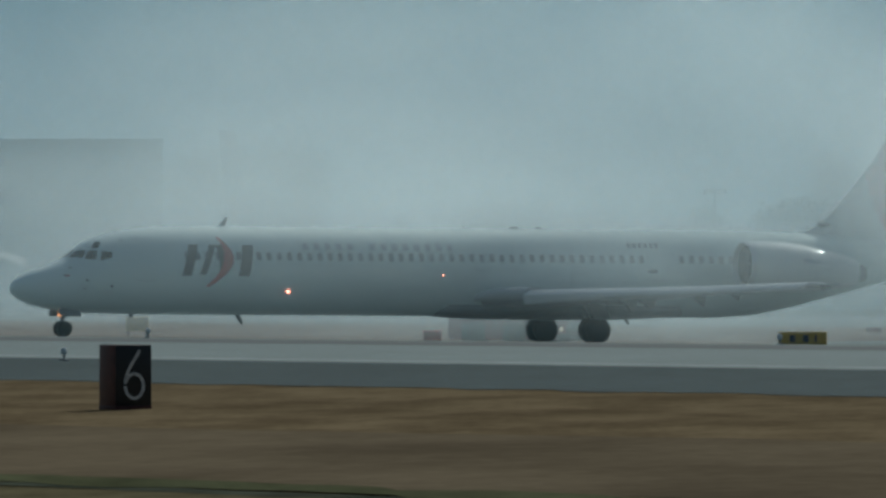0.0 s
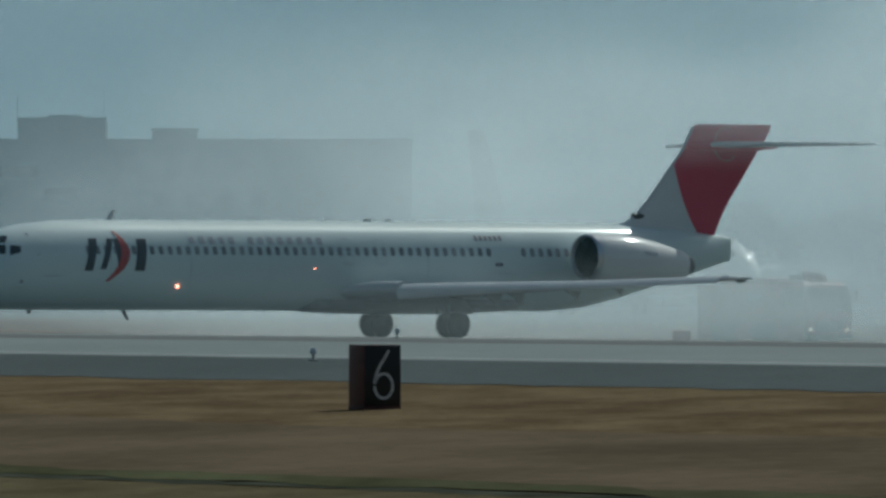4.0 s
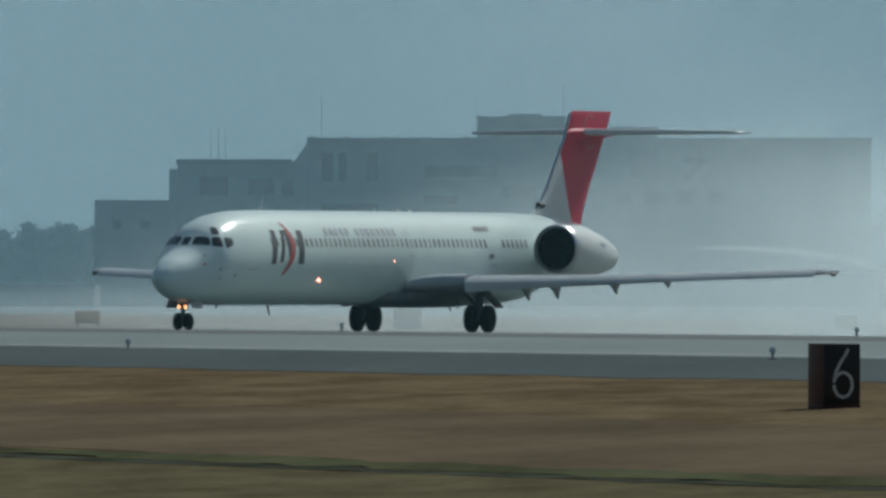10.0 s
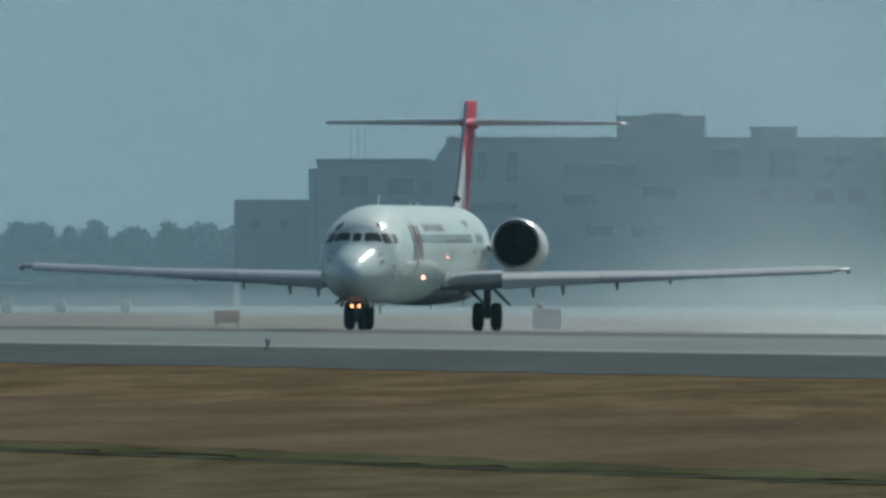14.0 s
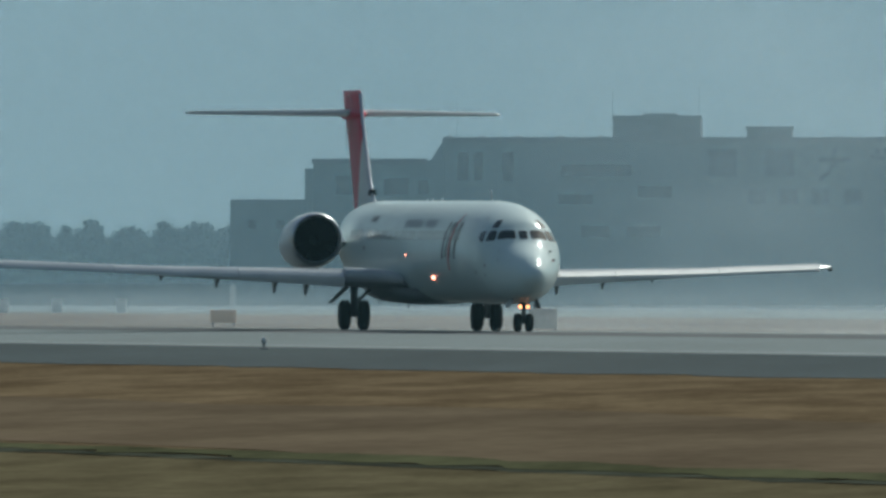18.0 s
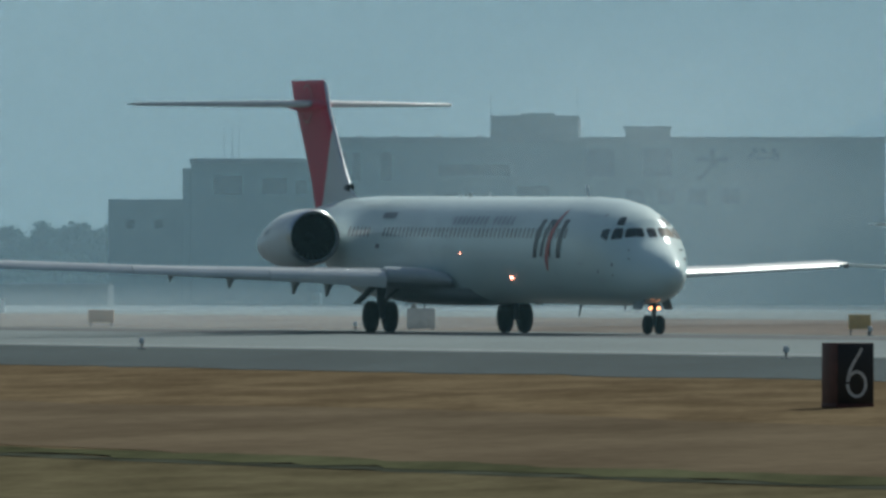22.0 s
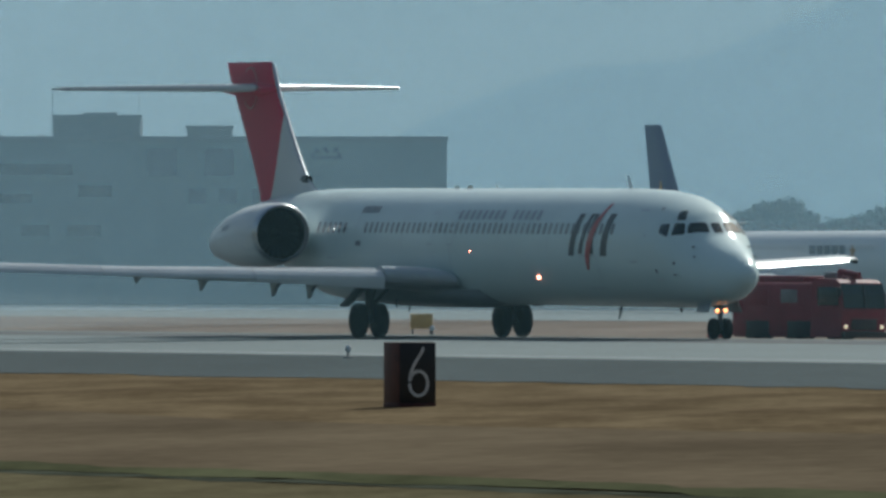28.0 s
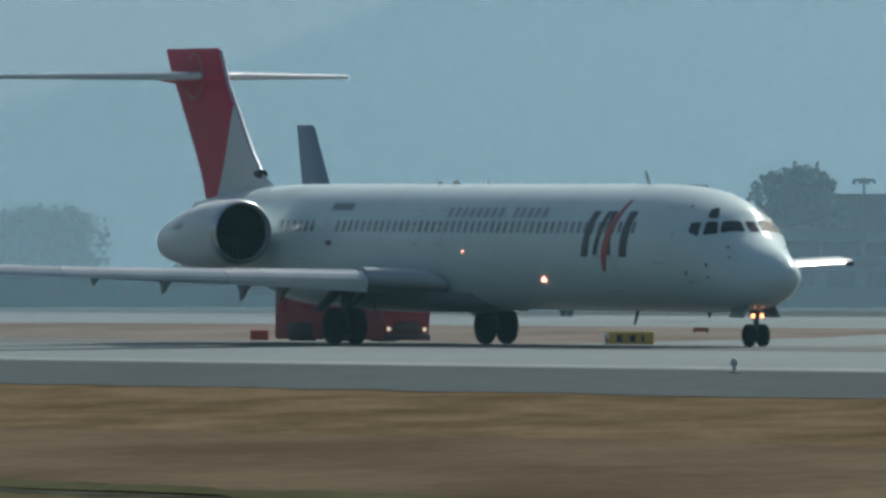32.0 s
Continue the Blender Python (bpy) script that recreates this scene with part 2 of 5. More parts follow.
def wing_section(s0, s1, y, z, thick, n=9, camber=0.02):
    """A closed aerofoil from leading edge s0 to trailing edge s1."""
    up, lo = [], []
    for i in range(n + 1):
        u = (1 - math.cos(math.pi * i / n)) / 2
        h = 9.9 * thick * (0.30 * math.sqrt(u) - 0.13 * u - 0.35 * u ** 2 + 0.28 * u ** 3 - 0.10 * u ** 4)
        x = MAIN - (s0 + (s1 - s0) * u)
        m = camber * (s1 - s0) * math.sin(math.pi * u)
        up.append(Vector((x, y, z + h * 0.55 + m)))
        lo.append(Vector((x, y, z - h * 0.45 + m)))
    return up + lo[-2:0:-1]


def fin_paint():
    m = material("red_and_white_fin_paint", (0.70, 0.72, 0.72), 0.5, spec=0.2, coat=0.05, vary=0.05)
    n, l = m.node_tree.nodes, m.node_tree.links
    b = n["Principled BSDF"]
    old = b.inputs["Base Color"].links[0].from_socket
    tc, sub, ln, gt, mix = n.new("ShaderNodeTexCoord"), n.new("ShaderNodeVectorMath"), n.new("ShaderNodeVectorMath"), n.new("ShaderNodeMath"), n.new("ShaderNodeMix")
    flat = n.new("ShaderNodeVectorMath")
    flat.operation, flat.inputs[1].default_value = "MULTIPLY", (1, 0, 1)
    sub.operation, ln.operation, gt.operation = "SUBTRACT", "LENGTH", "LESS_THAN"
    # the red disc: its rim goes through three points of the leading edge and root
    (x1, z1), (x2, z2), (x3, z3) = [(MAIN - s, z) for s, z in ((40.35, 7.3), (40.75, 6.1), (41.8, 4.47))]
    d = 2 * (x1 * (z2 - z3) + x2 * (z3 - z1) + x3 * (z1 - z2))
    cx = ((x1 ** 2 + z1 ** 2) * (z2 - z3) + (x2 ** 2 + z2 ** 2) * (z3 - z1) + (x3 ** 2 + z3 ** 2) * (z1 - z2)) / d
    cz = ((x1 ** 2 + z1 ** 2) * (x3 - x2) + (x2 ** 2 + z2 ** 2) * (x1 - x3) + (x3 ** 2 + z3 ** 2) * (x2 - x1)) / d
    sub.inputs[1].default_value = (cx, 0, cz)
    gt.inputs[1].default_value = math.hypot(x1 - cx, z1 - cz)
    mix.data_type = "RGBA"
    mix.inputs[7].default_value = (0.62, 0.03, 0.085, 1)
    l.new(tc.outputs["Object"], flat.inputs[0])
    l.new(flat.outputs[0], sub.inputs[0])
    l.new(sub.outputs[0], ln.inputs[0])
    l.new(ln.outputs["Value"], gt.inputs[0])
    l.new(gt.outputs[0], mix.inputs[0])
    l.new(old, mix.inputs[6])
    l.new(mix.outputs[2], b.inputs["Base Color"])
    return m


# white hull, with the skylight's cyan tint put into its colour
HULL_PAINT = material("sky_tinted_white_hull_paint", (0.71, 0.82, 0.80), 0.5, spec=0.02, coat=0.55, coat_rough=0.17, vary=0.06, scale=0.3, fine=2.5, stretch=(0.4, 1, 1))
FIN_PAINT = fin_paint()


def wheel(parent, name, x, y, r, w):
    bm = B()
    e = 0.22 * r
    lathe(bm, [(-w / 2, r * 0.55), (-w / 2, r - e), (-w / 2 + e * 0.35, r - e * 0.3), (-w / 4, r), (w / 4, r), (w / 2 - e * 0.35, r - e * 0.3), (w / 2, r - e), (w / 2, r * 0.55)], "Y", seg=28)
    ob = part(name, bm, TYRE, parent, "black rubber twin wheel")
    bm = B()
    lathe(bm, [(-w / 2 - 0.012, r * 0.2), (-w / 2 - 0.012, r * 0.52), (w / 2 + 0.012, r * 0.52), (w / 2 + 0.012, r * 0.2)], "Y", seg=20)
    for i in range(6):
        a = i * math.pi / 3
        rod(bm, (r * 0.36 * math.cos(a), -w / 2 - 0.03, r * 0.36 * math.sin(a)), (r * 0.36 * math.cos(a), w / 2 + 0.03, r * 0.36 * math.sin(a)), 0.025, seg=6)
    ob.location = (x, y, r)
    return ob, bm


def airliner():
    jet = new("airliner")
    tagged(jet, "white twin-engine T-tail jet airliner with a red fin, taxiing", "airplane")
    seg = 40
    ss = sorted({h[0] for h in HULL} | set(np.arange(9.0, 33.0, 2.0)) | {-0.5, -0.2, 0.05, 0.5, 1.0, 1.7, 2.4, 2.6, 5.2, 36, 38, 40, 41.8})
    bm = B()
    rings(bm, [[skin(s, 360 * i / seg) for i in range(seg)] for s in ss])
    body = part("fuselage", bm, HULL_PAINT, jet)
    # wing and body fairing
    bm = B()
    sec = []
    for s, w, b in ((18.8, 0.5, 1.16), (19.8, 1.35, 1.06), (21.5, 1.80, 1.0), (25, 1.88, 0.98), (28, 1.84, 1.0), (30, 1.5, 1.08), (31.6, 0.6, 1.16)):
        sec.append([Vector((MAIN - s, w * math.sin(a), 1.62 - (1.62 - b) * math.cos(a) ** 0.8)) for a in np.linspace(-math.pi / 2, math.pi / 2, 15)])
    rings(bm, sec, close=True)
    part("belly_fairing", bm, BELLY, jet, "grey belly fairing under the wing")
    # cabin windows
    for side in (1, -1):
        s = 6.75
        while s < 33.2:
            if not 28.9 < s < 30.2:
                bm = B()
                rows = []
                for z, ins in ((3.44, 0.06), (3.5, 0.0), (3.62, 0.0), (3.74, 0.0), (3.8, 0.06)):
                    rows.append([skin(q, side * phi_at(q, z), 0.006) for q in (s + ins, s + 0.125, s + 0.25 - ins)])
                patch(bm, rows)
                part("cabin_window", bm, CABIN, jet)
            s += 0.483
    # doors: thin seams round a slightly proud leaf
    for s0, s1, z0, z1, side in ((4.55, 5.4, 2.55, 4.35, 1), (4.7, 5.4, 2.6, 4.2, -1), (29.1, 29.85, 2.75, 4.3, 1), (20.6, 21.1, 3.1, 4.1, 1), (22.4, 22.9, 3.1, 4.1, 1), (20.6, 21.1, 3.1, 4.1, -1), (22.4, 22.9, 3.1, 4.1, -1),
                                 (8.2, 9.6, 1.75, 2.75, -1), (31.2, 32.1, 1.8, 2.6, -1)):
        bm = B()
        mark(bm, s0, s1, z0, z1, side, proud=0.006, n=6)
        leaf = part("door", bm, HULL_PAINT, jet)
        bm = B()
        for a, b, c, d in ((s0 - 0.03, s0, z0, z1), (s1, s1 + 0.03, z0, z1), (s0, s1, z0 - 0.03, z0), (s0, s1, z1, z1 + 0.03)):
            mark(bm, a, b, c, d, side, proud=0.004)
        part("door_seam", bm, PALEMARK, leaf)
    for side in (1, -1):
        for s, z, r in ((4.05, 4.25, 0.05), (4.25, 3.42, 0.035), (3.4, 2.3, 0.06), (2.3, 2.55, 0.05)):
            bm = B()
            mark(bm, s - r, s + r, z - r, z + r, side, proud=0.014)
            part("port_light", bm, GREYMARK, jet)
        if side == 1:
            bm = B()
            mark(bm, 1.45, 1.62, 2.70, 2.77, side, proud=0.012)
            part("warning_mark", bm, REDMARK, jet, "small red warning mark")
        bm = B()
        mark(bm, 3.0, 3.5, 2.02, 2.07, side, proud=0.02)
        part("static_plate", bm, BARE, jet, "bright bare metal plate")
        for k in range(7):
            s = 8.0 + 4.3 * k
            bm = B()
            rows = [[skin(s + e, side * f, 0.003) for e in (0.0, 0.02)] for f in np.linspace(4, 128, 22)]
            patch(bm, rows)
            part("panel_seam", bm, PALEMARK, jet)
    # flight deck windows
    panes = [((2.22, -7), (2.22, 7), (1.82, -7), (1.82, 7))]
    for e in (1, -1):
        panes += [((2.25, 11 * e), (2.5, 33 * e), (1.85, 14 * e), (2.25, 44 * e)), ((2.55, 36 * e), (2.9, 45 * e), (2.3, 47 * e), (2.72, 61 * e)),
                  ((3.05, 49 * e), (3.5, 55 * e), (2.88, 65 * e), (3.42, 65 * e)), ((3.0, 22 * e), (3.2, 30 * e), (2.66, 33 * e), (2.95, 41 * e))]
    for tl, tr, bl, br in panes:
        bm = B()
        rows = []
        for v in np.linspace(0, 1, 7):
            ins = 0.1 * (1 - math.sqrt(max(0.0, 1 - max(0.0, abs(2 * v - 1) - 0.6) ** 2 / 0.16)))
            row = []
            for u in np.linspace(ins, 1 - ins, 6):
                s0, f0 = tl[0] + (bl[0] - tl[0]) * v, tl[1] + (bl[1] - tl[1]) * v
                s1, f1 = tr[0] + (br[0] - tr[0]) * v, tr[1] + (br[1] - tr[1]) * v
                row.append(skin(s0 + (s1 - s0) * u, f0 + (f1 - f0) * u, 0.01))
            rows.append(row)
        patch(bm, rows)
        part("cockpit_window", bm, GLASS, jet, "dark flight deck window")
    # markings, as plain bars and a stroke
    for side in (1, -1):
        f = 1 if side == 1 else -1
        bm = B()
        mid = 8.35 if side == 1 else 8.7
        for k0, k1, z0, z1, ln in ((-1.75, -1.3, 2.76, 4.1, 0.3), (-0.92, -0.6, 2.82, 4.1, 0.42), (0.05, 0.38, 2.82, 4.1, -0.1), (0.92, 1.45, 2.76, 4.1, 0.2)):
            a, b = sorted((mid + f * k0, mid + f * k1))
            mark(bm, a, b, z0, z1, side, lean=f * ln, n=5)
        part("dark_marking", bm, NAVY, jet, "dark blocks of the company mark")
        bm = B()
        rows = []
        for j in range(13):
            u = j / 12
            z = 2.32 + 2.1 * u
            c = mid + (-0.5 + 3.2 * u - 2.6 * u * u if side == 1 else 0.25 - 0.55 * u - 0.47 * u * u)
            hw = 0.05 + 0.19 * math.sin(math.pi * min(1, u * 0.9 + 0.08))
            rows.append([skin(c + e * hw, side * phi_at(c + e * hw, z), 0.018) for e in (-1, 0, 1)])
        patch(bm, rows)
        part("red_stroke", bm, REDMARK, jet, "curved red stroke through the mark")
        s = 12.4 if side == 1 else 13.4
        for k in range(14):
            if k != 5:
                bm = B()
                mark(bm, s, s + 0.27, 3.9, 4.2, side)
                part("name_bar", bm, NAMEMARK, jet, "grey bar of the company name")
            s += 0.53
        s = 28.0
        for k in range(6):
            bm = B()
            mark(bm, s, s + 0.18, 4.1, 4.32, side)
            part("mark_bar", bm, GREYMARK, jet)
            s += 0.27
        bm = B()
        mark(bm, 28.9, 29.35, 3.02, 3.18, side)
        part("mark_bar", bm, GREYMARK, jet)
    # wings
    for side in (1, -1):
        bm = B()
        prof = [(21.0, 28.6, 1.2, 1.72, 0.92), (21.9, 28.75, 3.2, 1.86, 0.76), (23.3, 28.95, 5.6, 1.98, 0.60), (26.05, 29.75, 10.5, 2.17, 0.36), (29.2, 30.6, 16.17, 2.44, 0.22), (29.6, 30.65, 16.5, 2.46, 0.12)]
        rings(bm, [wing_section(a, b, side * y, z, th * 0.85) for a, b, y, z, th in prof])
        wing = part("wing", bm, GREY_PAINT, jet, "grey tapered swept wing")
        # drooped leading edge slat
        bm = B()
        glove = ((20.75, 1.5, 1.9, 0.2, 0.14), (21.05, 1.72, 1.97, 0.4, 0.23), (21.45, 2.05, 2.03, 0.5, 0.28), (21.9, 2.6, 2.07, 0.5, 0.3), (22.5, 3.46, 2.1, 0.5, 0.3))
        rings(bm, [[Vector((MAIN - s + rx * math.cos(t), side * y, z + rz * math.sin(t))) for t in np.linspace(0, 2 * math.pi, 14, endpoint=False)] for s, y, z, rx, rz in glove])
        part("root_fillet", bm, GLOVE, wing, "fixed glove at the wing root, toned down for shade")
        for y0, y1 in ((3.5, 7.2), (7.22, 11.6), (11.62, 15.95)):
            bm = B()
            sec = []
            for y in (y0, (y0 + y1) / 2, y1):
                le = float(np.interp(y, [p[2] for p in prof], [p[0] for p in prof]))
                z = float(np.interp(y, [p[2] for p in prof], [p[3] for p in prof]))
                th = float(np.interp(y, [p[2] for p in prof], [p[4] for p in prof])) * 0.66
                sec.append([Vector((MAIN - le + dx, side * y, z + dz)) for dx, dz in ((-0.6, 0.08 + th * 0.62), (-0.22, 0.07 + th * 0.62), (-0.02, th * 0.6 - 0.03), (0.13, th * 0.6 - 0.13), (0.15, th * 0.5 - 0.22), (0.05, -th * 0.5), (-0.25, -th * 0.3), (-0.55, th * 0.3))])
            rings(bm, sec)
            part("slat", bm, SLAT, wing, "pale glossy leading edge slat")
        # flap hinge brackets: swept wedges under the wing with a hooked foot
        for y, s0, drop in ((4.26, 26.6, 1.28), (5.42, 26.9, 1.36), (7.43, 28.35, 1.56), (9.47, 29.1, 1.81)):
            z = float(np.interp(y, [p[2] for p in prof], [p[3] for p in prof])) - 0.06
            fall = z - drop
            outline = ((-0.55, 0.0), (-0.05, 0.45), (0.1, 0.8), (0.3, 1.0), (0.42, 1.0), (0.36, 0.75), (0.4, 0.4), (0.5, 0.0))
            bm = B()
            rings(bm, [[Vector((MAIN - s0 - u * min(1.0, fall * 1.9), side * (y + e * 0.07 * (1.3 - v)), z - v * fall)) for u, v in outline] for e in (-1, 1)])
            part("flap_bracket", bm, BELLY, wing, "dark hooked flap hinge bracket", smooth=False)
        bm = B()
        lathe(bm, [(-0.35, 0.02), (-0.2, 0.07), (0.1, 0.09), (0.25, 0.03)], "X", (MAIN - 29.75, side * 16.49, 2.38), 10)
        part("tip_lamp", bm, DARK, wing, "small lamp fairing at the wing tip")
    # fin
    bm = B()
    sec = []
    for z, a, b, th in ((4.3, 36.2, 42.6, 0.40), (4.72, 36.7, 42.8, 0.40), (4.95, 37.5, 42.92, 0.42), (5.3, 38.22, 43.1, 0.42), (5.9, 38.9, 43.48, 0.41), (8.1, 40.84, 45.14, 0.36), (8.40, 41.06, 45.42, 0.40), (8.95, 41.32, 45.77, 0.38), (9.12, 41.42, 45.83, 0.32), (9.22, 41.7, 45.88, 0.2)):
        n = 9
        pl, pr = [], []
        for i in range(n + 1):
            u = (1 - math.cos(math.pi * i / n)) / 2
            h = th * 1.3 * (0.60 * math.sqrt(u) - 0.26 * u - 0.70 * u * u + 0.36 * u ** 3) + 0.012
            pl.append(Vector((MAIN - (a + (b - a) * u), h, z)))
            pr.append(Vector((MAIN - (a + (b - a) * u), -h, z)))
        sec.append(pl + pr[-2:0:-1])
    rings(bm, sec)
    fin = part("fin", bm, FIN_PAINT, jet, "tall fin with a red disc on white")
    bm = B()
    lathe(bm, [(-0.5, 0.08), (-0.1, 0.15), (0.22, 0.14), (0.24, 0.10), (0.1, 0.09)], "X", (MAIN - 38.25, 0, 5.22), 14)
    part("fin_inlet", bm, DARK, fin, "small dark air inlet at the fin's foot")
    bm = B()
    sec = []
    for z, le, r in ((5.3, 38.21, 0.05), (5.9, 38.89, 0.06), (8.1, 40.83, 0.06), (8.95, 41.31, 0.06), (9.12, 41.41, 0.05)):
        sec.append([Vector((MAIN - le + 0.008 + r * math.cos(a), 1.1 * r * math.sin(a), z)) for a in np.linspace(0, 2 * math.pi, 10, endpoint=False)])
    rings(bm, sec)
    part("leading_edge", bm, BARE, fin, "bare metal leading edge of the fin")
    for side in (1, -1):
        bm = B()
        arc = np.linspace(radians(-140), radians(130), 26)
        for ry in (0.72,):
            rings(bm, [[Vector((MAIN - 43.15 + r * math.cos(t), side * (0.185 + e), 8.34 + 1.02 * r * math.sin(t))) for r, e in ((ry, 0.0), (ry, 0.02), (ry - 0.07, 0.02), (ry - 0.07, 0.0))] for t in arc])
        part("emblem_outline", bm, EMBLEM, fin, "pale curved outline on the red fin")
    bm = B()
    sec = []
    for s, r in ((40.9, 0.05), (41.4, 0.24), (42.4, 0.32), (44.5, 0.28), (46.2, 0.1)):
        sec.append([Vector((MAIN - s, r * math.cos(a), 8.28 + r * 0.8 * math.sin(a))) for a in np.linspace(0, 2 * math.pi, 14, endpoint=False)])
    rings(bm, sec)
    part("bullet_fairing", bm, RED_PAINT, fin, "fairing where the tailplane crosses the fin")
    for side in (1, -1):
        bm = B()
        rings(bm, [wing_section(a, b, side * y, z, th, camber=0.0) for a, b, y, z, th in ((42.0, 45.7, 0.0, 8.33, 0.30), (43.5, 46.25, 3.0, 8.33, 0.22), (45.1, 46.7, 6.03, 8.33, 0.13), (45.5, 46.7, 6.19, 8.33, 0.06))])
        tp = part("tailplane", bm, GREY_PAINT, jet, "grey tailplane on top of the fin")
        bm = B()
        sec = []
        for y, le, r in ((0.4, 42.19, 0.10), (3.0, 43.5, 0.08), (5.98, 45.08, 0.05)):
            sec.append([Vector((MAIN - le + 0.01 + r * math.cos(a), side * y, 8.33 + r * math.sin(a))) for a in np.linspace(0, 2 * math.pi, 10, endpoint=False)])
        rings(bm, sec)
        part("leading_edge", bm, SLAT, tp, "pale glossy leading edge")
    # engines
    for side in (1, -1):
        c = (0, side * 2.95, 3.42)
        bm = B()
        lathe(bm, [(MAIN - 32.95, 0.87), (MAIN - 32.84, 0.91), (MAIN - 32.83, 0.94), (MAIN - 32.9, 0.985), (MAIN - 33.3, 1.05), (MAIN - 34.4, 1.08), (MAIN - 35.6, 1.05), (MAIN - 37.0, 0.88), (MAIN - 38.3, 0.66), (MAIN - 38.6, 0.60), (MAIN - 38.3, 0.52), (MAIN - 35, 0.9), (MAIN - 33.6, 0.93), (MAIN - 33.1, 0.9)], "X", c, 36, cap=False)
        eng = part("engine_nacelle", bm, PAINT, jet, "white rounded engine nacelle")
        bm = B()
        lathe(bm, [(MAIN - 33.05, 0.86), (MAIN - 32.86, 0.895), (MAIN - 32.80, 0.925), (MAIN - 32.82, 0.955), (MAIN - 32.92, 0.995), (MAIN - 33.06, 1.02), (MAIN - 33.06, 1.0), (MAIN - 32.95, 0.9)], "X", c, 36, cap=False)
        part("inlet_lip", bm, BARE, eng, "bare metal intake lip")
        bm = B()
        lathe(bm, [(MAIN - 33.55, 0.87), (MAIN - 33.6, 0.2), (MAIN - 33.2, 0.1), (MAIN - 33.05, 0.01)], "X", c, 30)
        part("fan_hub", bm, FAN, eng, "dark fan disc and spinner")
        bm = B()
        lathe(bm, [(MAIN - 33.02, 0.86), (MAIN - 33.3, 0.845), (MAIN - 33.7, 0.84), (MAIN - 33.7, 0.85), (MAIN - 33.3, 0.855), (MAIN - 33.02, 0.868)], "X", c, 36, cap=False)
        part("intake_duct", bm, FAN, eng, "dark intake duct")
        for i in range(22):
            a = 2 * math.pi * i / 22
            bm = B()
            d, t = Vector((0, math.cos(a), math.sin(a))), Vector((0, -math.sin(a), math.cos(a)))
            o = Vector((MAIN - 33.45, c[1], c[2]))
            rings(bm, [[o + d * r + t * w + Vector((x, 0, 0)) for w, x in ((-0.06, 0.06), (0.07, -0.05), (0.075, -0.065), (-0.055, 0.045))] for r in (0.22, 0.5, 0.83)])
            part("fan_blade", bm, FAN, eng)
        for k in range(5):
            bm = B()
            rings(bm, [[Vector((MAIN - 35.35 - 0.2 * k - e, c[1] + side * (r + 0.006) * math.sin(a), c[2] + (r + 0.006) * math.cos(a))) for a in (1.16, 1.25, 1.34)] for e, r in ((0.0, float(np.interp(35.35 + 0.2 * k, (34.4, 35.6, 37.0), (1.08, 1.05, 0.88)))), (0.13, float(np.interp(35.48 + 0.2 * k, (34.4, 35.6, 37.0), (1.08, 1.05, 0.88)))))], close=False, cap=False)
            part("mark_bar", bm, PALEMARK, eng)
        bm = B()
        lathe(bm, [(MAIN - 38.2, 0.50), (MAIN - 38.75, 0.42), (MAIN - 39.15, 0.36), (MAIN - 39.1, 0.30), (MAIN - 38.3, 0.3)], "X", c, 24, cap=False)
        part("nozzle", bm, STEEL, eng, "dark exhaust nozzle")
        bm = B()
        rings(bm, [wing_section(34.0, 38.2, side * y, 3.38, 0.3, camber=0.0) for y in (1.2, 2.2)])
        part("pylon", bm, PAINT, eng)
    # landing gear
    rolling = []
    for side in (1, -1):
        y = side * 2.54
        bm = B()
        rod(bm, (0, y, 0.56), (0.0, y, 1.75), 0.13, 0.15, 14)
        rod(bm, (0, y - 0.5, 0.56), (0, y + 0.5, 0.56), 0.08, seg=12)
        rod(bm, (-0.1, y - side * 0.75, 1.62), (0, y - side * 0.08, 1.05), 0.06, seg=10)
        rod(bm, (0.6, y, 1.6), (0.05, y, 0.8), 0.05, seg=8)
        gear = part("main_gear", bm, STEEL, jet, "dark main landing gear leg")
        bm = B()
        box(bm, (0.85, 0.07, 0.98), (0.05, y + side * 0.56, 1.36), 0.03, Matrix.Rotation(side * radians(46), 4, "X"))
        part("gear_door", bm, STEEL, gear, "dark outer gear door hanging open")
        bm = B()
        rod(bm, (0.25, y - side * 0.1, 1.05), (0.35, y - side * 0.55, 1.6), 0.035, seg=8)
        rod(bm, (0.1, y - side * 0.95, 0.95), (0.1, y - side * 0.92, 1.5), 0.03, seg=8)
        part("side_brace", bm, STEEL, gear)
        for e in (-0.36, 0.36):
            ob, hub = wheel(gear, "main_wheel", 0, y + e, 0.56, 0.40)
            part("hub", hub, FAN, ob)
            rolling.append((ob, 0.56))
    x = MAIN - 1.80
    bm = B()
    rod(bm, (x, 0, 0.33), (x + 0.05, 0, 1.5), 0.075, 0.1, 12)
    rod(bm, (x, -0.28, 0.33), (x, 0.28, 0.33), 0.05, seg=10)
    rod(bm, (x - 0.7, 0, 1.35), (x - 0.02, 0, 0.75), 0.04, seg=8)
    rod(bm, (x + 0.05, -0.24, 1.02), (x + 0.05, 0.24, 1.02), 0.035, seg=8)
    gear = part("nose_gear", bm, STEEL, jet, "dark nose landing gear leg")
    for e in (-0.5, 0.5):
        bm = B()
        box(bm, (1.0, 0.04, 0.42), (x - 0.1, e, 1.05), 0.015, Matrix.Rotation(radians(-20 if e < 0 else 20), 4, "X"))
        part("gear_door", bm, BELLY, gear)
    for e in (-0.14, 0.14):
        bm = B()
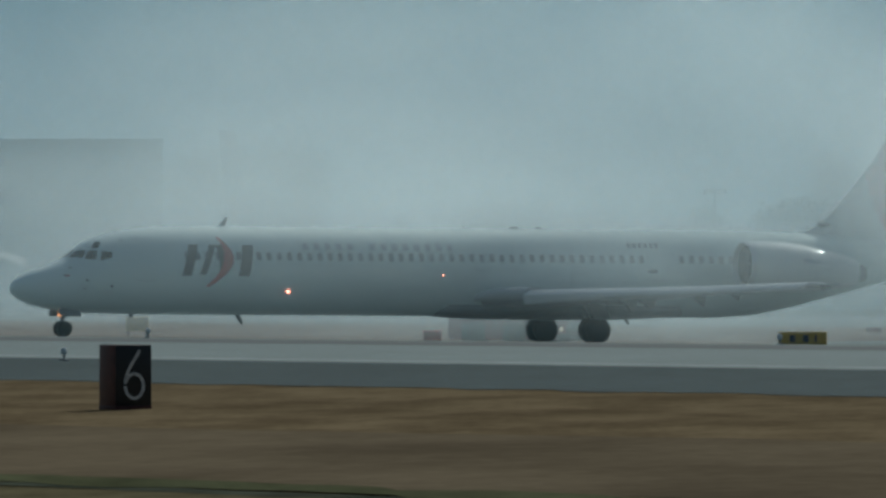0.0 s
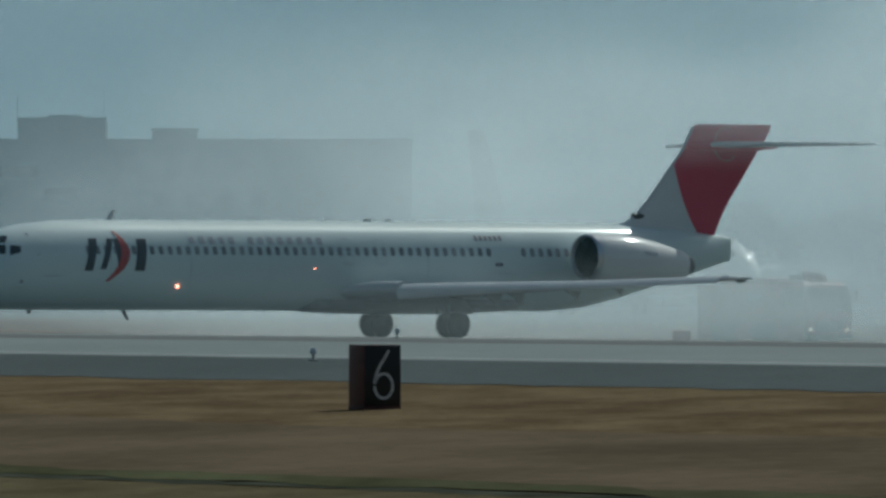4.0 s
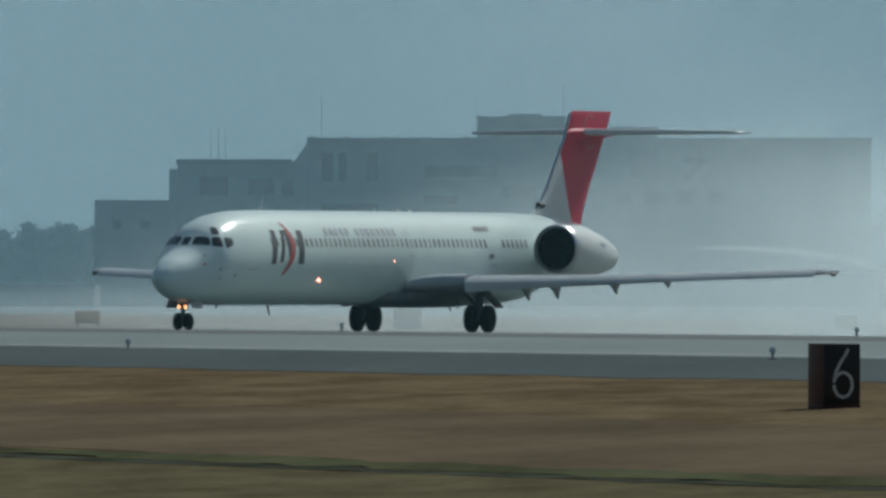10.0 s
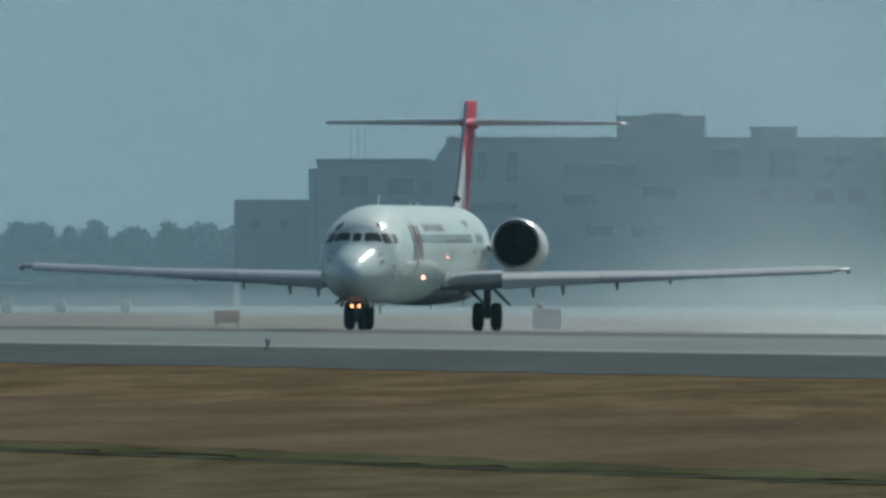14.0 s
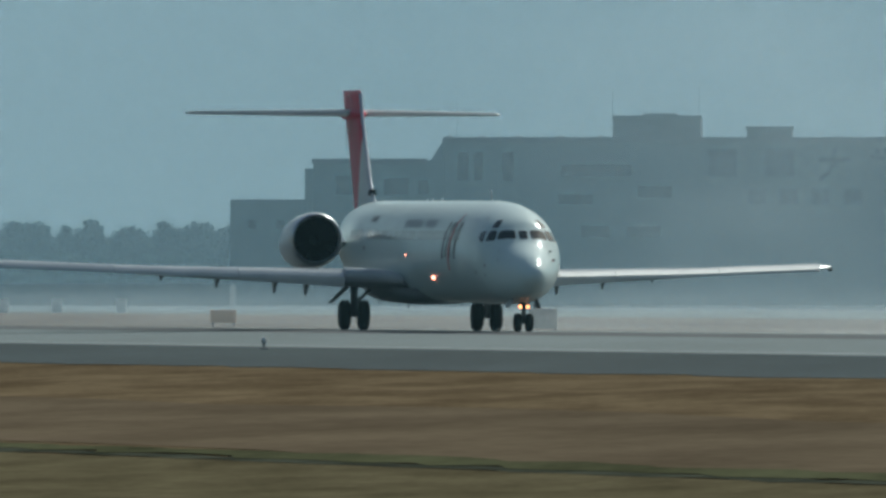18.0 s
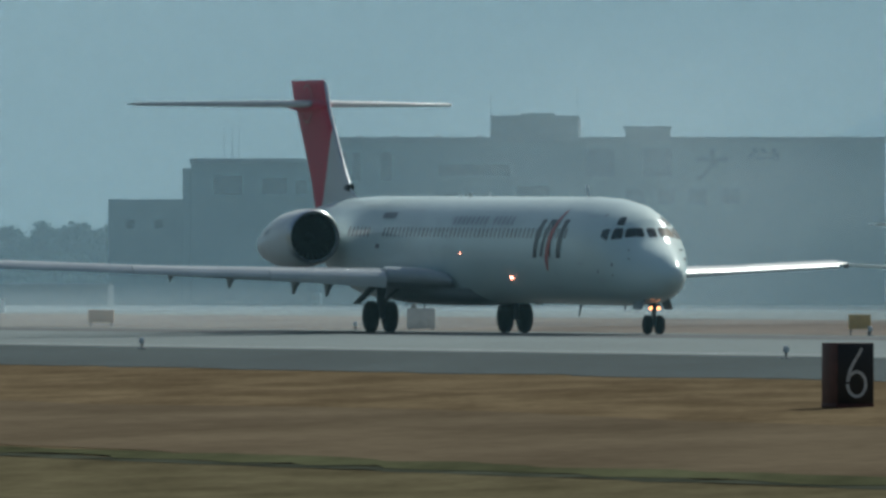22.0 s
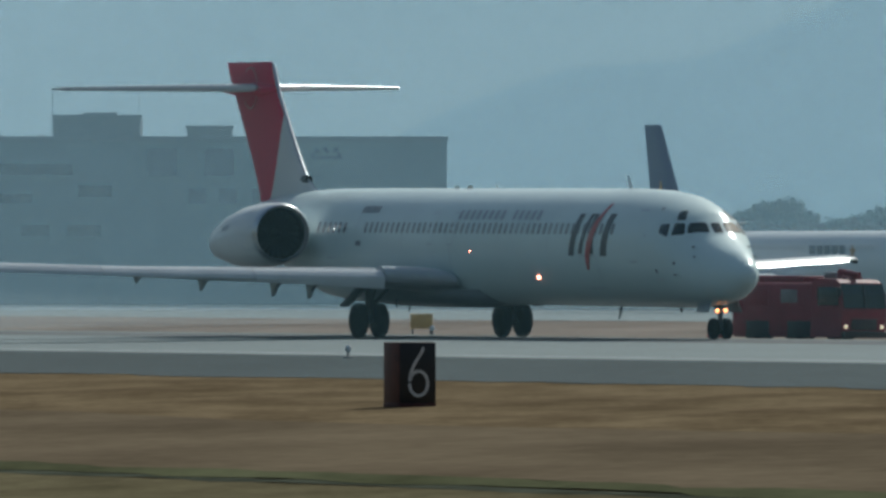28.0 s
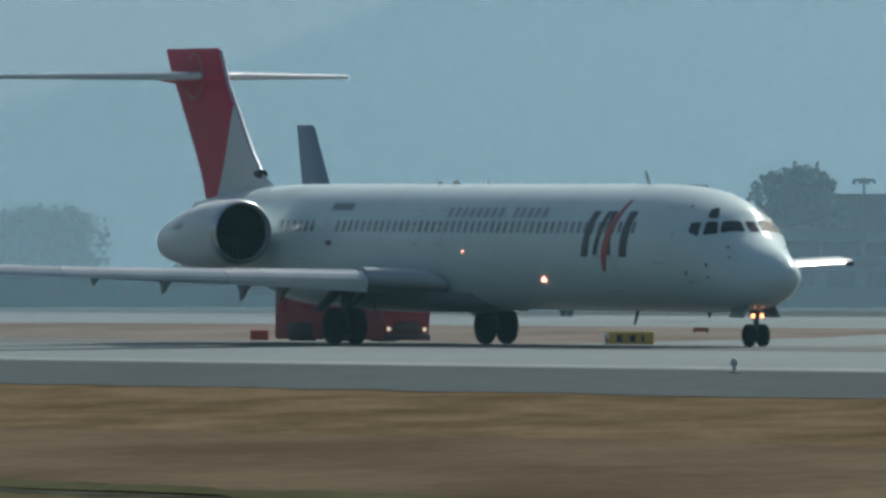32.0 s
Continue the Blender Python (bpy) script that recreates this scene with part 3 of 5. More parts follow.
        lathe(bm, [(-0.12, 0.03), (-0.06, 0.065), (0.0, 0.075), (0.012, 0.07)], "X", (x + 0.1, e, 0.90), 16)
        dish = part("lamp_housing", bm, DARK, gear)
        bm = B()
        lathe(bm, [(0.013, 0.066), (0.03, 0.045), (0.035, 0.01)], "X", (x + 0.1, e, 0.90), 16)
        part("landing_lamp", bm, LAMP, dish, "lit round landing lamp")
        ob, hub = wheel(gear, "nose_wheel", x, e * 1.55, 0.33, 0.25)
        part("hub", hub, FAN, ob)
        rolling.append((ob, 0.33))
    for side in (1, -1):
        s = 11.7 if side == 1 else 13.5
        p = skin(s, side * phi_at(s, 2.13 if side == 1 else 2.06), 0.02)
        bm = B()
        bmesh.ops.create_uvsphere(bm, u_segments=12, v_segments=8, radius=0.065, matrix=Matrix.Translation(p))
        part("side_lamp", bm, BEACON, jet, "lit lamp on the fuselage side")
        p = skin(19.0, side * phi_at(19.0, 2.88), 0.01)
        bm = B()
        lathe(bm, [(-0.02, 0.01), (0.0, 0.025), (0.02, 0.01)], "Y", p, 10)
        part("wing_lamp", bm, BEACON, jet, "tiny lit lamp on the fuselage side")
    # blade aerials and small fittings
    for s, phi, h, ch, lean in ((9.2, 0, 0.42, 0.3, 0.25), (10.0, 180, 0.42, 0.26, 0.25), (23.2, 0, 0.12, 0.6, 0), (24.4, 0, 0.1, 0.5, 0), (20.8, 0, 0.14, 0.14, 0), (5.0, 180, 0.16, 0.3, 0), (28.6, 180, 0.32, 0.2, 0.2)):
        p = skin(s, phi)
        up = 1 if phi == 0 else -1
        bm = B()
        rings(bm, [[p + Vector((-lean * u + ch * e * (1 - 0.45 * u), w, up * (h * u - 0.02))) for e, w in ((0.5, 0), (0.1, 0.03), (-0.5, 0), (0.1, -0.03))] for u in (0, 1)])
        part("aerial", bm, STEEL if phi else BARE, jet, "small blade aerial")
    for side in (1, -1):
        for s, z in ((1.5, 2.75), (1.75, 3.05), (2.3, 2.2)):
            p = skin(s, side * phi_at(s, z), 0.03)
            bm = B()
            rod(bm, p, p + Vector((0.2, side * 0.03, 0)), 0.03, 0.015, 8)
            part("probe", bm, STEEL, jet)
    # the airframe sits slightly nose-down on its gear and is sheared port-up to fit the view
    for ob in jet.children_recursive:
        if "gear" in ob.name or "wheel" in ob.name or (ob.parent and ("gear" in ob.parent.name or "wheel" in ob.parent.name or "housing" in ob.parent.name)):
            continue
        powerplant = ob.name.startswith("engine_nacelle") or (ob.parent and ob.parent.name.startswith("engine_nacelle"))
        for v in ob.data.vertices:
            if powerplant:
                # engine parts are sheared down and shortened towards the tail to fit the view
                aft = MAIN - 33.0 - v.co.x
                v.co.z -= 0.055 * aft
                if aft > 2:
                    v.co.x += 0.1 * (aft - 2)
            v.co.z += 0.0055 * v.co.y - 0.0065 * v.co.x
    return jet, rolling


JET, ROLLING = airliner()
# seconds, place of the main wheels' middle, heading off the line of sight to the camera
TAXI = [(0, 20.30, 630.4, -65.20), (1, 15.88, 627.4, -62.45), (2, 11.25, 624.1, -58.50), (2.5, 9.16, 622.6, -56.71), (4.5, 0.88, 616.4, -48.13), (5, -0.91, 614.6, -45.84),
        (6, -4.70, 610.9, -40.65), (7, -7.92, 607.7, -36.20), (8, -10.93, 604.2, -31.42), (9, -13.55, 600.3, -26.33), (10, -15.74, 595.4, -21.53), (11, -17.54, 590.3, -16.67),
        (12, -18.93, 584.8, -12.30), (13, -20.04, 579.4, -8.00), (14, -20.65, 573.7, -4.00), (14.5, -20.86, 570.9, -2.10), (16.5, -20.88, 559.6, 5.72), (17, -20.59, 556.9, 7.58),
        (18, -19.80, 551.3, 10.99), (19, -18.69, 545.1, 13.47), (20, -17.18, 538.8, 15.65), (21, -15.47, 532.3, 17.48), (22, -13.47, 525.5, 18.63), (23, -11.36, 518.4, 19.55),
        (24, -8.95, 511.2, 19.99), (25, -6.46, 503.9, 20.37), (25.5, -5.07, 500.1, 20.41), (27.5, 0.52, 484.8, 20.87), (28, 1.91, 480.8, 21.18), (29, 5.10, 472.5, 21.29),
        (30, 8.19, 464.0, 21.71), (31, 11.68, 455.4, 21.62), (32, 15.18, 446.7, 22.02)]


def on_ground(x, y, heading, span=2.5, base=23.7, lift=0.02):
    """A pose on the land, the nose at that heading, pitched and rolled as the land lies."""
    f = Vector((math.sin(radians(heading)), -math.cos(radians(heading)), 0))
    p = Vector((-f.y, f.x, 0))
    z = lambda d: ground_z(x + d.x, y + d.y)
    zl, zr, zn = z(p * span), z(p * -span), z(f * base)
    zm = (zl + zr) / 2
    ax = (f * base + Vector((0, 0, zn - zm))).normalized()
    ay = (p * 2 * span + Vector((0, 0, zl - zr))).normalized()
    az = ax.cross(ay).normalized()
    ay = az.cross(ax)
    m = Matrix((ax, ay, az)).transposed().to_4x4()
    m.translation = (x, y, zm + lift)
    return m


def motions():
    walk(JET, [(t, on_ground(x, y, h)) for t, x, y, h in TAXI])
    ts, xs, ys = [r[0] for r in TAXI], [r[1] for r in TAXI], [r[2] for r in TAXI]
    gone = np.concatenate([[0], np.cumsum(np.hypot(np.diff(xs), np.diff(ys)))])
    for ob, r in ROLLING:
        step = 0.1 if r > 0.5 else 1 / 30
        rest = ob.location.copy()
        rows = []
        for k in range(int(round(32.0 / step)) + 1):
            d = float(np.interp(k * step, ts, gone))
            rows.append((k * step, Matrix.Translation(rest) @ Matrix.Rotation(d / r, 4, "Y")))
        walk(ob, rows)
    drift()


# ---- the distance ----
# a glow graded by height, standing in for haze on far surfaces
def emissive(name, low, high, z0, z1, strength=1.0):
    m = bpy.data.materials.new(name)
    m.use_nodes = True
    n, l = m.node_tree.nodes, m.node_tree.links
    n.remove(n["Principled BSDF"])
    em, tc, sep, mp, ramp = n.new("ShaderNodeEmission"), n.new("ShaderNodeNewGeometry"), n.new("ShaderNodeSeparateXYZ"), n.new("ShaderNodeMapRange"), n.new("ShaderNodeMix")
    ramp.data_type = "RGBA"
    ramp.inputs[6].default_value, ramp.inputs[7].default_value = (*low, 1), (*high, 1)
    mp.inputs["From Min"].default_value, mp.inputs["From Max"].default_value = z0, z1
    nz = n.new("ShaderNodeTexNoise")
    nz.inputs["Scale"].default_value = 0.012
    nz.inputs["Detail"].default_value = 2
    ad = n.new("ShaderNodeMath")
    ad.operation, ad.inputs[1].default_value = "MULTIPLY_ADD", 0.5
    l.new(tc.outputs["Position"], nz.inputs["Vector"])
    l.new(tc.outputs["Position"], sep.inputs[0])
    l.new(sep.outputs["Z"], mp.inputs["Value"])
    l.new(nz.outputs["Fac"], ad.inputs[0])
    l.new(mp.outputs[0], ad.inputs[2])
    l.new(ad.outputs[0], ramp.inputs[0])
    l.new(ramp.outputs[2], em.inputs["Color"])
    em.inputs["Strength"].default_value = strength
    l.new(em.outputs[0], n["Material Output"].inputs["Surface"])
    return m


def srgb(r, g, b):
    return tuple(((c / 255 + 0.055) / 1.055) ** 2.4 if c > 10 else c / 255 / 12.92 for c in (r, g, b))


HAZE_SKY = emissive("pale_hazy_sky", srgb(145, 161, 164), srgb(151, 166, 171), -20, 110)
HAZE_HILL = emissive("hills_glowing_haze_blue", srgb(123, 143, 153), srgb(129, 148, 158), 0, 90)
bm = B()
rings(bm, [[Vector((4700 * math.sin(a), 4700 * math.cos(a), z)) for a in np.linspace(-0.6, 0.6, 40)] for z in (-40, 60, 260, 700)], close=False, cap=False)
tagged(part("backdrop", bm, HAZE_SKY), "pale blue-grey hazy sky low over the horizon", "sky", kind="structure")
# far hills, their haze painted as a glow: (bearing, height) of the crest
CREST = [(-2500, 470), (-1700, 470), (-900, 455), (-300, 380), (0, 260), (72, 215), (200, 165), (330, 122), (470, 113), (545, 108), (640, 75), (720, 40), (800, 8), (900, -30), (1100, -70), (1500, -110), (2200, -60), (3200, 100)]
bm = B()
top, mid, foot = [], [], []
random.seed(4)
for q in np.linspace(-2500, 3200, 120):
    r = float(np.interp(q, [c[0] for c in CREST], [c[1] for c in CREST])) + random.uniform(-2, 2)
    top.append(bearing(q, 4300, r))
    mid.append(bearing(q, 4200, (r + 480) / 2))
    foot.append(bearing(q, 3900, 500))
rings(bm, [foot, mid, top], close=False, cap=False)
tagged(part("hills", bm, HAZE_HILL), "far mountain ridge with blue haze put into a glowing colour", "mountain", kind="structure")
# haze stood in for by upright see-through sheets across the view, one behind another
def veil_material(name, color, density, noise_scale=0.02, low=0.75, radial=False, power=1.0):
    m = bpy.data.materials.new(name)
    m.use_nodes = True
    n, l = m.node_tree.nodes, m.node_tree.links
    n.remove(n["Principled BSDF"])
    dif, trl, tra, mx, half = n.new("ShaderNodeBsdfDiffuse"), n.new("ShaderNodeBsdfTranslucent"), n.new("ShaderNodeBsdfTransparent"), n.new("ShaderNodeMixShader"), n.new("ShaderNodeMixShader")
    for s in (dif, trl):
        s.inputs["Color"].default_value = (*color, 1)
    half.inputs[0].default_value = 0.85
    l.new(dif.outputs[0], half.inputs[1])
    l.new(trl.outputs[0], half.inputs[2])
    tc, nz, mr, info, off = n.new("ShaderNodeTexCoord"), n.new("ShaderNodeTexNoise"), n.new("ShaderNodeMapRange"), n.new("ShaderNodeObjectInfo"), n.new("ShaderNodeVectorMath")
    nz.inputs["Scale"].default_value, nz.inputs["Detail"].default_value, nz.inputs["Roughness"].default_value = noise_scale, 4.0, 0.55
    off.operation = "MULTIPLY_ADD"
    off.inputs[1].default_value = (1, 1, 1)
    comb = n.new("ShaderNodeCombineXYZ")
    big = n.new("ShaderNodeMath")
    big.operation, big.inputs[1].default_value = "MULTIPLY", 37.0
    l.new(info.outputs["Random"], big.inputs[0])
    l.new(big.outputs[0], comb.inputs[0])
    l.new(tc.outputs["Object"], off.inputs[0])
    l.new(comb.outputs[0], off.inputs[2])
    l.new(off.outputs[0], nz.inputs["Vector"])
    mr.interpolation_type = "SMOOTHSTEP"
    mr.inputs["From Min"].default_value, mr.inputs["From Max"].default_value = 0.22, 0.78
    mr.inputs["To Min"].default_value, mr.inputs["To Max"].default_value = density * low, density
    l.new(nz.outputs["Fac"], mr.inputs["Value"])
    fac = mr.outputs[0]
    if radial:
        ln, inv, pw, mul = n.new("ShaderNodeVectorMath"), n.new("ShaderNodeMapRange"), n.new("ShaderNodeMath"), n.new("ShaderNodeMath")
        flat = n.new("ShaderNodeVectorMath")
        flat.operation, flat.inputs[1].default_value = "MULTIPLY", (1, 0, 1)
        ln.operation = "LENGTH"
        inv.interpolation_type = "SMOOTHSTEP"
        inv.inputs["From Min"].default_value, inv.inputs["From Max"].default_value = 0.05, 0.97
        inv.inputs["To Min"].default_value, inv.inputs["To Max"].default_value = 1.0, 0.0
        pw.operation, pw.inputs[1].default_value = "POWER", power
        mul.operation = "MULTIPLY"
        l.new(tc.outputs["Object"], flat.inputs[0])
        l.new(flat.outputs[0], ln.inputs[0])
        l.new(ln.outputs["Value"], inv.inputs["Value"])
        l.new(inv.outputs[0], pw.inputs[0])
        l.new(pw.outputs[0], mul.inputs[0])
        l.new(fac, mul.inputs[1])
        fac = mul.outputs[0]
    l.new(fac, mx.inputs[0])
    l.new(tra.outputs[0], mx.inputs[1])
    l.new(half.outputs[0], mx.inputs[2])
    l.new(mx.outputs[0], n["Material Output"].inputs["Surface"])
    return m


HAZE = veil_material("blue_haze_sheet", (0.30, 0.45, 0.55), 0.22)
THIN = veil_material("faint_blue_haze_sheet", (0.30, 0.45, 0.55), 0.13)
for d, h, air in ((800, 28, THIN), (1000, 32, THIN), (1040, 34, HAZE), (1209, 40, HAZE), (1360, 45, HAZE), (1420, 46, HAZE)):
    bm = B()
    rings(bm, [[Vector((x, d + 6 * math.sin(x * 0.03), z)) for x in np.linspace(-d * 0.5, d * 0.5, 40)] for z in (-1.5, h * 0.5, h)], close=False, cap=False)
    tagged(part("haze_bank", bm, air), "upright see-through blue sheet standing in for haze", "haze", kind="structure")
# a sheet added along the shoulder edge to lift dark tones behind it
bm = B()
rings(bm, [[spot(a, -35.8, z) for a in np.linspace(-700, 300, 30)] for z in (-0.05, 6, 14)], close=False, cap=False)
tagged(part("haze_bank", bm, veil_material("shoulder_veil", (0.26, 0.48, 0.58), 0.055)), "upright see-through sheet added to pale everything beyond the shoulder", "haze", kind="structure")


# ---- buildings ----
CONCRETE = material("weathered_concrete_wall", (0.195, 0.24, 0.25), 0.85, vary=0.15, scale=0.15, fine=1.2, bump=0.1)
DARKWALL = material("dark_grey_cladding", (0.17, 0.18, 0.185), 0.8, vary=0.15, scale=0.2, fine=1.5)
PANE = material("dark_window_pane", (0.02, 0.025, 0.03), 0.1, vary=0.2)
SIGNBLUE = material("dark_blue_sign_letters", (0.03, 0.04, 0.09), 0.5, vary=0.1)
SITE = 1180.0
MPP = SITE / FOCAL


def place(q, row, d=SITE):
    p = bearing(q, d, row)
    return p


def block(name, parent, q0, q1, row0, depth, mat, d=SITE, base=None):
    a, b = place(q0, row0, d), place(q1, row0, d)
    z0 = -0.3 if base is None else base
    bm = B()
    box(bm, (b.x - a.x, depth, a.z - z0), ((a.x + b.x) / 2, d + depth / 2, (a.z + z0) / 2), 0.08)
    return part(name, bm, mat, parent, smooth=False)


def slab(name, parent, q0, q1, r0, r1, mat, d, depth=0.3, label=""):
    a, b = place(q0, r0, d), place(q1, r1, d)
    bm = B()
    box(bm, (b.x - a.x, depth, a.z - b.z), ((a.x + b.x) / 2, d, (a.z + b.z) / 2), 0.03)
    return part(name, bm, mat, parent, label, smooth=False)


uni = tagged(new("campus_building"), "large grey concrete campus building with a stepped roofline", "building")
block("main_wall", uni, -884, 113, 247, 22, CONCRETE)
bm = B()
rings(bm, [[Vector((p.x, SITE + y, p.z)) for p in (place(-911, 288), place(-884.5, 250), place(-884.5, 520), place(-911, 520))] for y in (0.4, 21.0)])
part("sloped_gable", bm, CONCRETE, uni, smooth=False)
block("upper_wing", uni, -1115, -900, 284, 18, CONCRETE, SITE + 1.5)
block("wing_step", uni, -1130, -1115.4, 298, 17, CONCRETE, SITE + 1.6)
block("low_wing", uni, -1262, -1120, 353, 16, CONCRETE, SITE + 3)
block("stair_tower", uni, -584, -429, 209, 10, DARKWALL, SITE + 3, 9)
block("roof_house", uni, -347, -267, 227, 8, DARKWALL, SITE + 3, 9)
slab("parapet", uni, -886, 115, 243, 252, DARKWALL, SITE - 0.1, 0.6)
slab("parapet", uni, -1117, -913, 281, 290, DARKWALL, SITE + 1.3, 0.6)
slab("parapet", uni, -586, -427, 205, 211, DARKWALL, SITE + 2.8, 0.6)
slab("parapet", uni, -350, -264, 224, 230, DARKWALL, SITE + 2.8, 0.6)
slab("roof_vent", uni, -530, -470, 201, 208, DARKWALL, SITE + 4, 3)
for q0, q1, r0, r1, d in ((-1075, -1025, 312, 345, 1.5), (-990, -945, 316, 345, 1.5), (-930, -905, 320, 345, 1.5), (-860, -840, 270, 320, 0), (-830, -815, 270, 320, 0), (-780, -760, 270, 320, 0), (-677, -550, 292, 312, 0),
                          (-540, -480, 330, 350, 0), (-680, -620, 345, 362, 0), (-1230, -1215, 390, 405, 3), (-1180, -1165, 390, 405, 3), (-640, -590, 400, 420, 0), (-560, -500, 400, 420, 0), (-860, -760, 360, 376, 0), (-860, -760, 420, 436, 0)):
    w = slab("window", uni, q0, q1, r0, r1, PANE, SITE + d - 0.02, 0.12)
    slab("sill", w, q0 - 2, q1 + 2, r1, r1 + 3, CONCRETE, SITE + d - 0.15, 0.3)
for q in (-875, -816, -751, -677, -604):
    p = place(q, 247, SITE + 1.0)
    bm = B()
    lathe(bm, [(-0.1, 0.45), (0.05, 0.44), (0.22, 0.33), (0.32, 0.12)], "Z", p, 12)
    part("roof_vent", bm, DARKWALL, uni, "rounded vent on the roof edge")
# the roof letters: two that can be read, the rest as bars
for q in (-417, -316):
    slab("sign_block", uni, q, q + 52, 264, 313, SIGNBLUE, SITE - 0.12, 0.15, "blue block of the wall sign")
for i, q in enumerate((-345, -290, -233, -176)):
    slab("sign_block", uni, q, q + 32, 335, 362, SIGNBLUE, SITE - 0.12, 0.15, "small blue block of the wall sign")
for q, ch in ((-222, "\u5927"), (-131, "\u5b66")):
    p = place(q, 314, SITE - 0.2)
    cu = bpy.data.curves.new("letter", "FONT")
    cu.body, cu.size, cu.extrude, cu.offset = ch, 2.75, 0.06, 0.06
    tmp = new("letter_tmp", cu)
    me = bpy.data.meshes.new_from_object(tmp.evaluated_get(bpy.context.evaluated_depsgraph_get()))
    bpy.data.objects.remove(tmp)
    me.materials.append(SIGNBLUE)
    ob = new("sign_letter", me)
    ob.parent = uni
    ob["label"] = "blue letter of the wall sign"
    ob.matrix_basis = Matrix.Translation(p) @ pose(0, 0, 0, 90, 0, 0)
for q, r0 in ((-432, 150), (-1056, 226), (-1042, 226), (-1030, 222), (-585, 165), (-860, 168)):
    a, b = place(q, r0, SITE + 8), place(q, 300, SITE + 8)
    bm = B()
    rod(bm, b, a, 0.03, 0.018, 8)
    part("roof_mast", bm, DARKWALL, uni)

# ---- the other jet, far off ----
def small_jet():
    jet = tagged(new("distant_airliner"), "white twin-engine airliner with a navy fin, taxiing far off", "airplane")
    navy = material("navy_fin_paint", (0.025, 0.03, 0.13), 0.4, vary=0.1)
    shade = material("pale_far_window", (0.55, 0.57, 0.58), 0.3, vary=0.1)
    gold = material("yellow_star_paint", (0.48, 0.22, 0.06), 0.4, vary=0.1)
    seg = 28
    bm = B()
    prof = [(0, 2.6, 2.4, 0.1), (0.4, 3.1, 1.95, 0.6), (1.2, 3.7, 1.55, 1.15), (2.2, 4.4, 1.4, 1.5), (3.6, 5.0, 1.33, 1.8), (5.5, 5.3, 1.3, 1.88), (24, 5.3, 1.3, 1.88), (28, 5.3, 1.7, 1.8), (32, 5.25, 2.7, 1.3), (35.5, 5.0, 3.7, 0.6), (38, 4.75, 4.2, 0.15)]
    rings(bm, [[Vector((19 - s, w * math.sin(a), (t + b) / 2 + (t - b) / 2 * math.cos(a))) for a in np.linspace(0, 2 * math.pi, seg, endpoint=False)] for s, t, b, w in prof])
    part("fuselage", bm, PAINT, jet)
    bm = B()
    sec = []
    for z, a, b, th in ((4.9, 30.6, 37.1, 0.25), (5.15, 31.2, 37.2, 0.25), (6.2, 33.1, 37.5, 0.24), (12.2, 36.3, 38.6, 0.12), (12.36, 36.6, 38.65, 0.06)):
        sec.append([Vector((19 - (a + (b - a) * u), e, z)) for u, e in ((0, 0), (0.15, th * 0.8), (0.4, th), (1, 0.02), (1, -0.02), (0.4, -th), (0.15, -th * 0.8))])
    rings(bm, sec)
    fin = part("fin", bm, navy, jet, "navy blue fin")
    for side in (1, -1):
        bm = B()
        pts = []
        for i in range(10):
            a, r = math.pi / 2 + i * math.pi / 5, (1.6 if i % 2 == 0 else 0.7)
            pts.append(Vector((19 - 36.0 + r * 0.75 * math.cos(a), side * 0.26, 7.1 + r * math.sin(a))))
        rings(bm, [pts, [p + Vector((0, side * 0.02, 0)) for p in pts]])
        part("star", bm, gold, fin, "yellow star on the fin")
        bm = B()
        rings(bm, [[Vector((19 - a, side * y, z + h)), Vector((19 - (a + b) / 2, side * y, z + h * 1.8)), Vector((19 - b, side * y, z)), Vector((19 - (a + b) / 2, side * y, z - h))] for a, b, y, z, h in ((13.5, 21.5, 1.2, 1.9, 0.25), (17.5, 22, 6, 2.3, 0.18), (24.5, 26, 16.5, 3.2, 0.06))])
        part("wing", bm, PAINT, jet)
        bm = B()
        rings(bm, [[Vector((19 - a, side * y, z + 0.1)), Vector((19 - b, side * y, z)), Vector((19 - (a + b) / 2, side * y, z - 0.1))] for a, b, y, z in ((33.5, 37, 0.4, 5.2), (37, 38.8, 7, 5.9))])
        part("tailplane", bm, PAINT, jet)
        bm = B()
        lathe(bm, [(19 - 13.2, 0.75), (19 - 13.0, 0.85), (19 - 13.4, 1.0), (19 - 15.5, 1.02), (19 - 17.3, 0.7), (19 - 17.8, 0.4)], "X", (0, side * 4.85, 1.55), 20)
        part("engine", bm, PAINT, jet)
        bm = B()
        lathe(bm, [(19 - 13.35, 0.7), (19 - 13.3, 0.2), (19 - 13.2, 0.05)], "X", (0, side * 4.85, 1.55), 16)
        part("fan", bm, DARK, jet)
        for y in (2.5, 3.2):
            bm = B()
            lathe(bm, [(-0.18, 0.35), (-0.18, 0.5), (0.18, 0.5), (0.18, 0.35)], "Y", (19 - 20, side * y, 0.5), 16)
            part("wheel", bm, TYRE, jet)
        bm = B()
        rod(bm, (19 - 20, side * 2.85, 0.4), (19 - 20, side * 2.85, 1.8), 0.14)
        part("gear_leg", bm, STEEL, jet)
        bm = B()
        lathe(bm, [(-0.1, 0.25), (-0.1, 0.35), (0.1, 0.35), (0.1, 0.25)], "Y", (19 - 4.4, side * 0.22, 0.35), 14)
        part("wheel", bm, TYRE, jet)
        bm = B()
        for k in range(5):
            box(bm, (0.75, 0.03, 0.75), (19 - 9.6 - 0.95 * k, side * 1.8, 4.0), 0.0)
        part("name_bars", bm, GREYMARK, jet, "grey bars in place of the company name")
        bm = B()
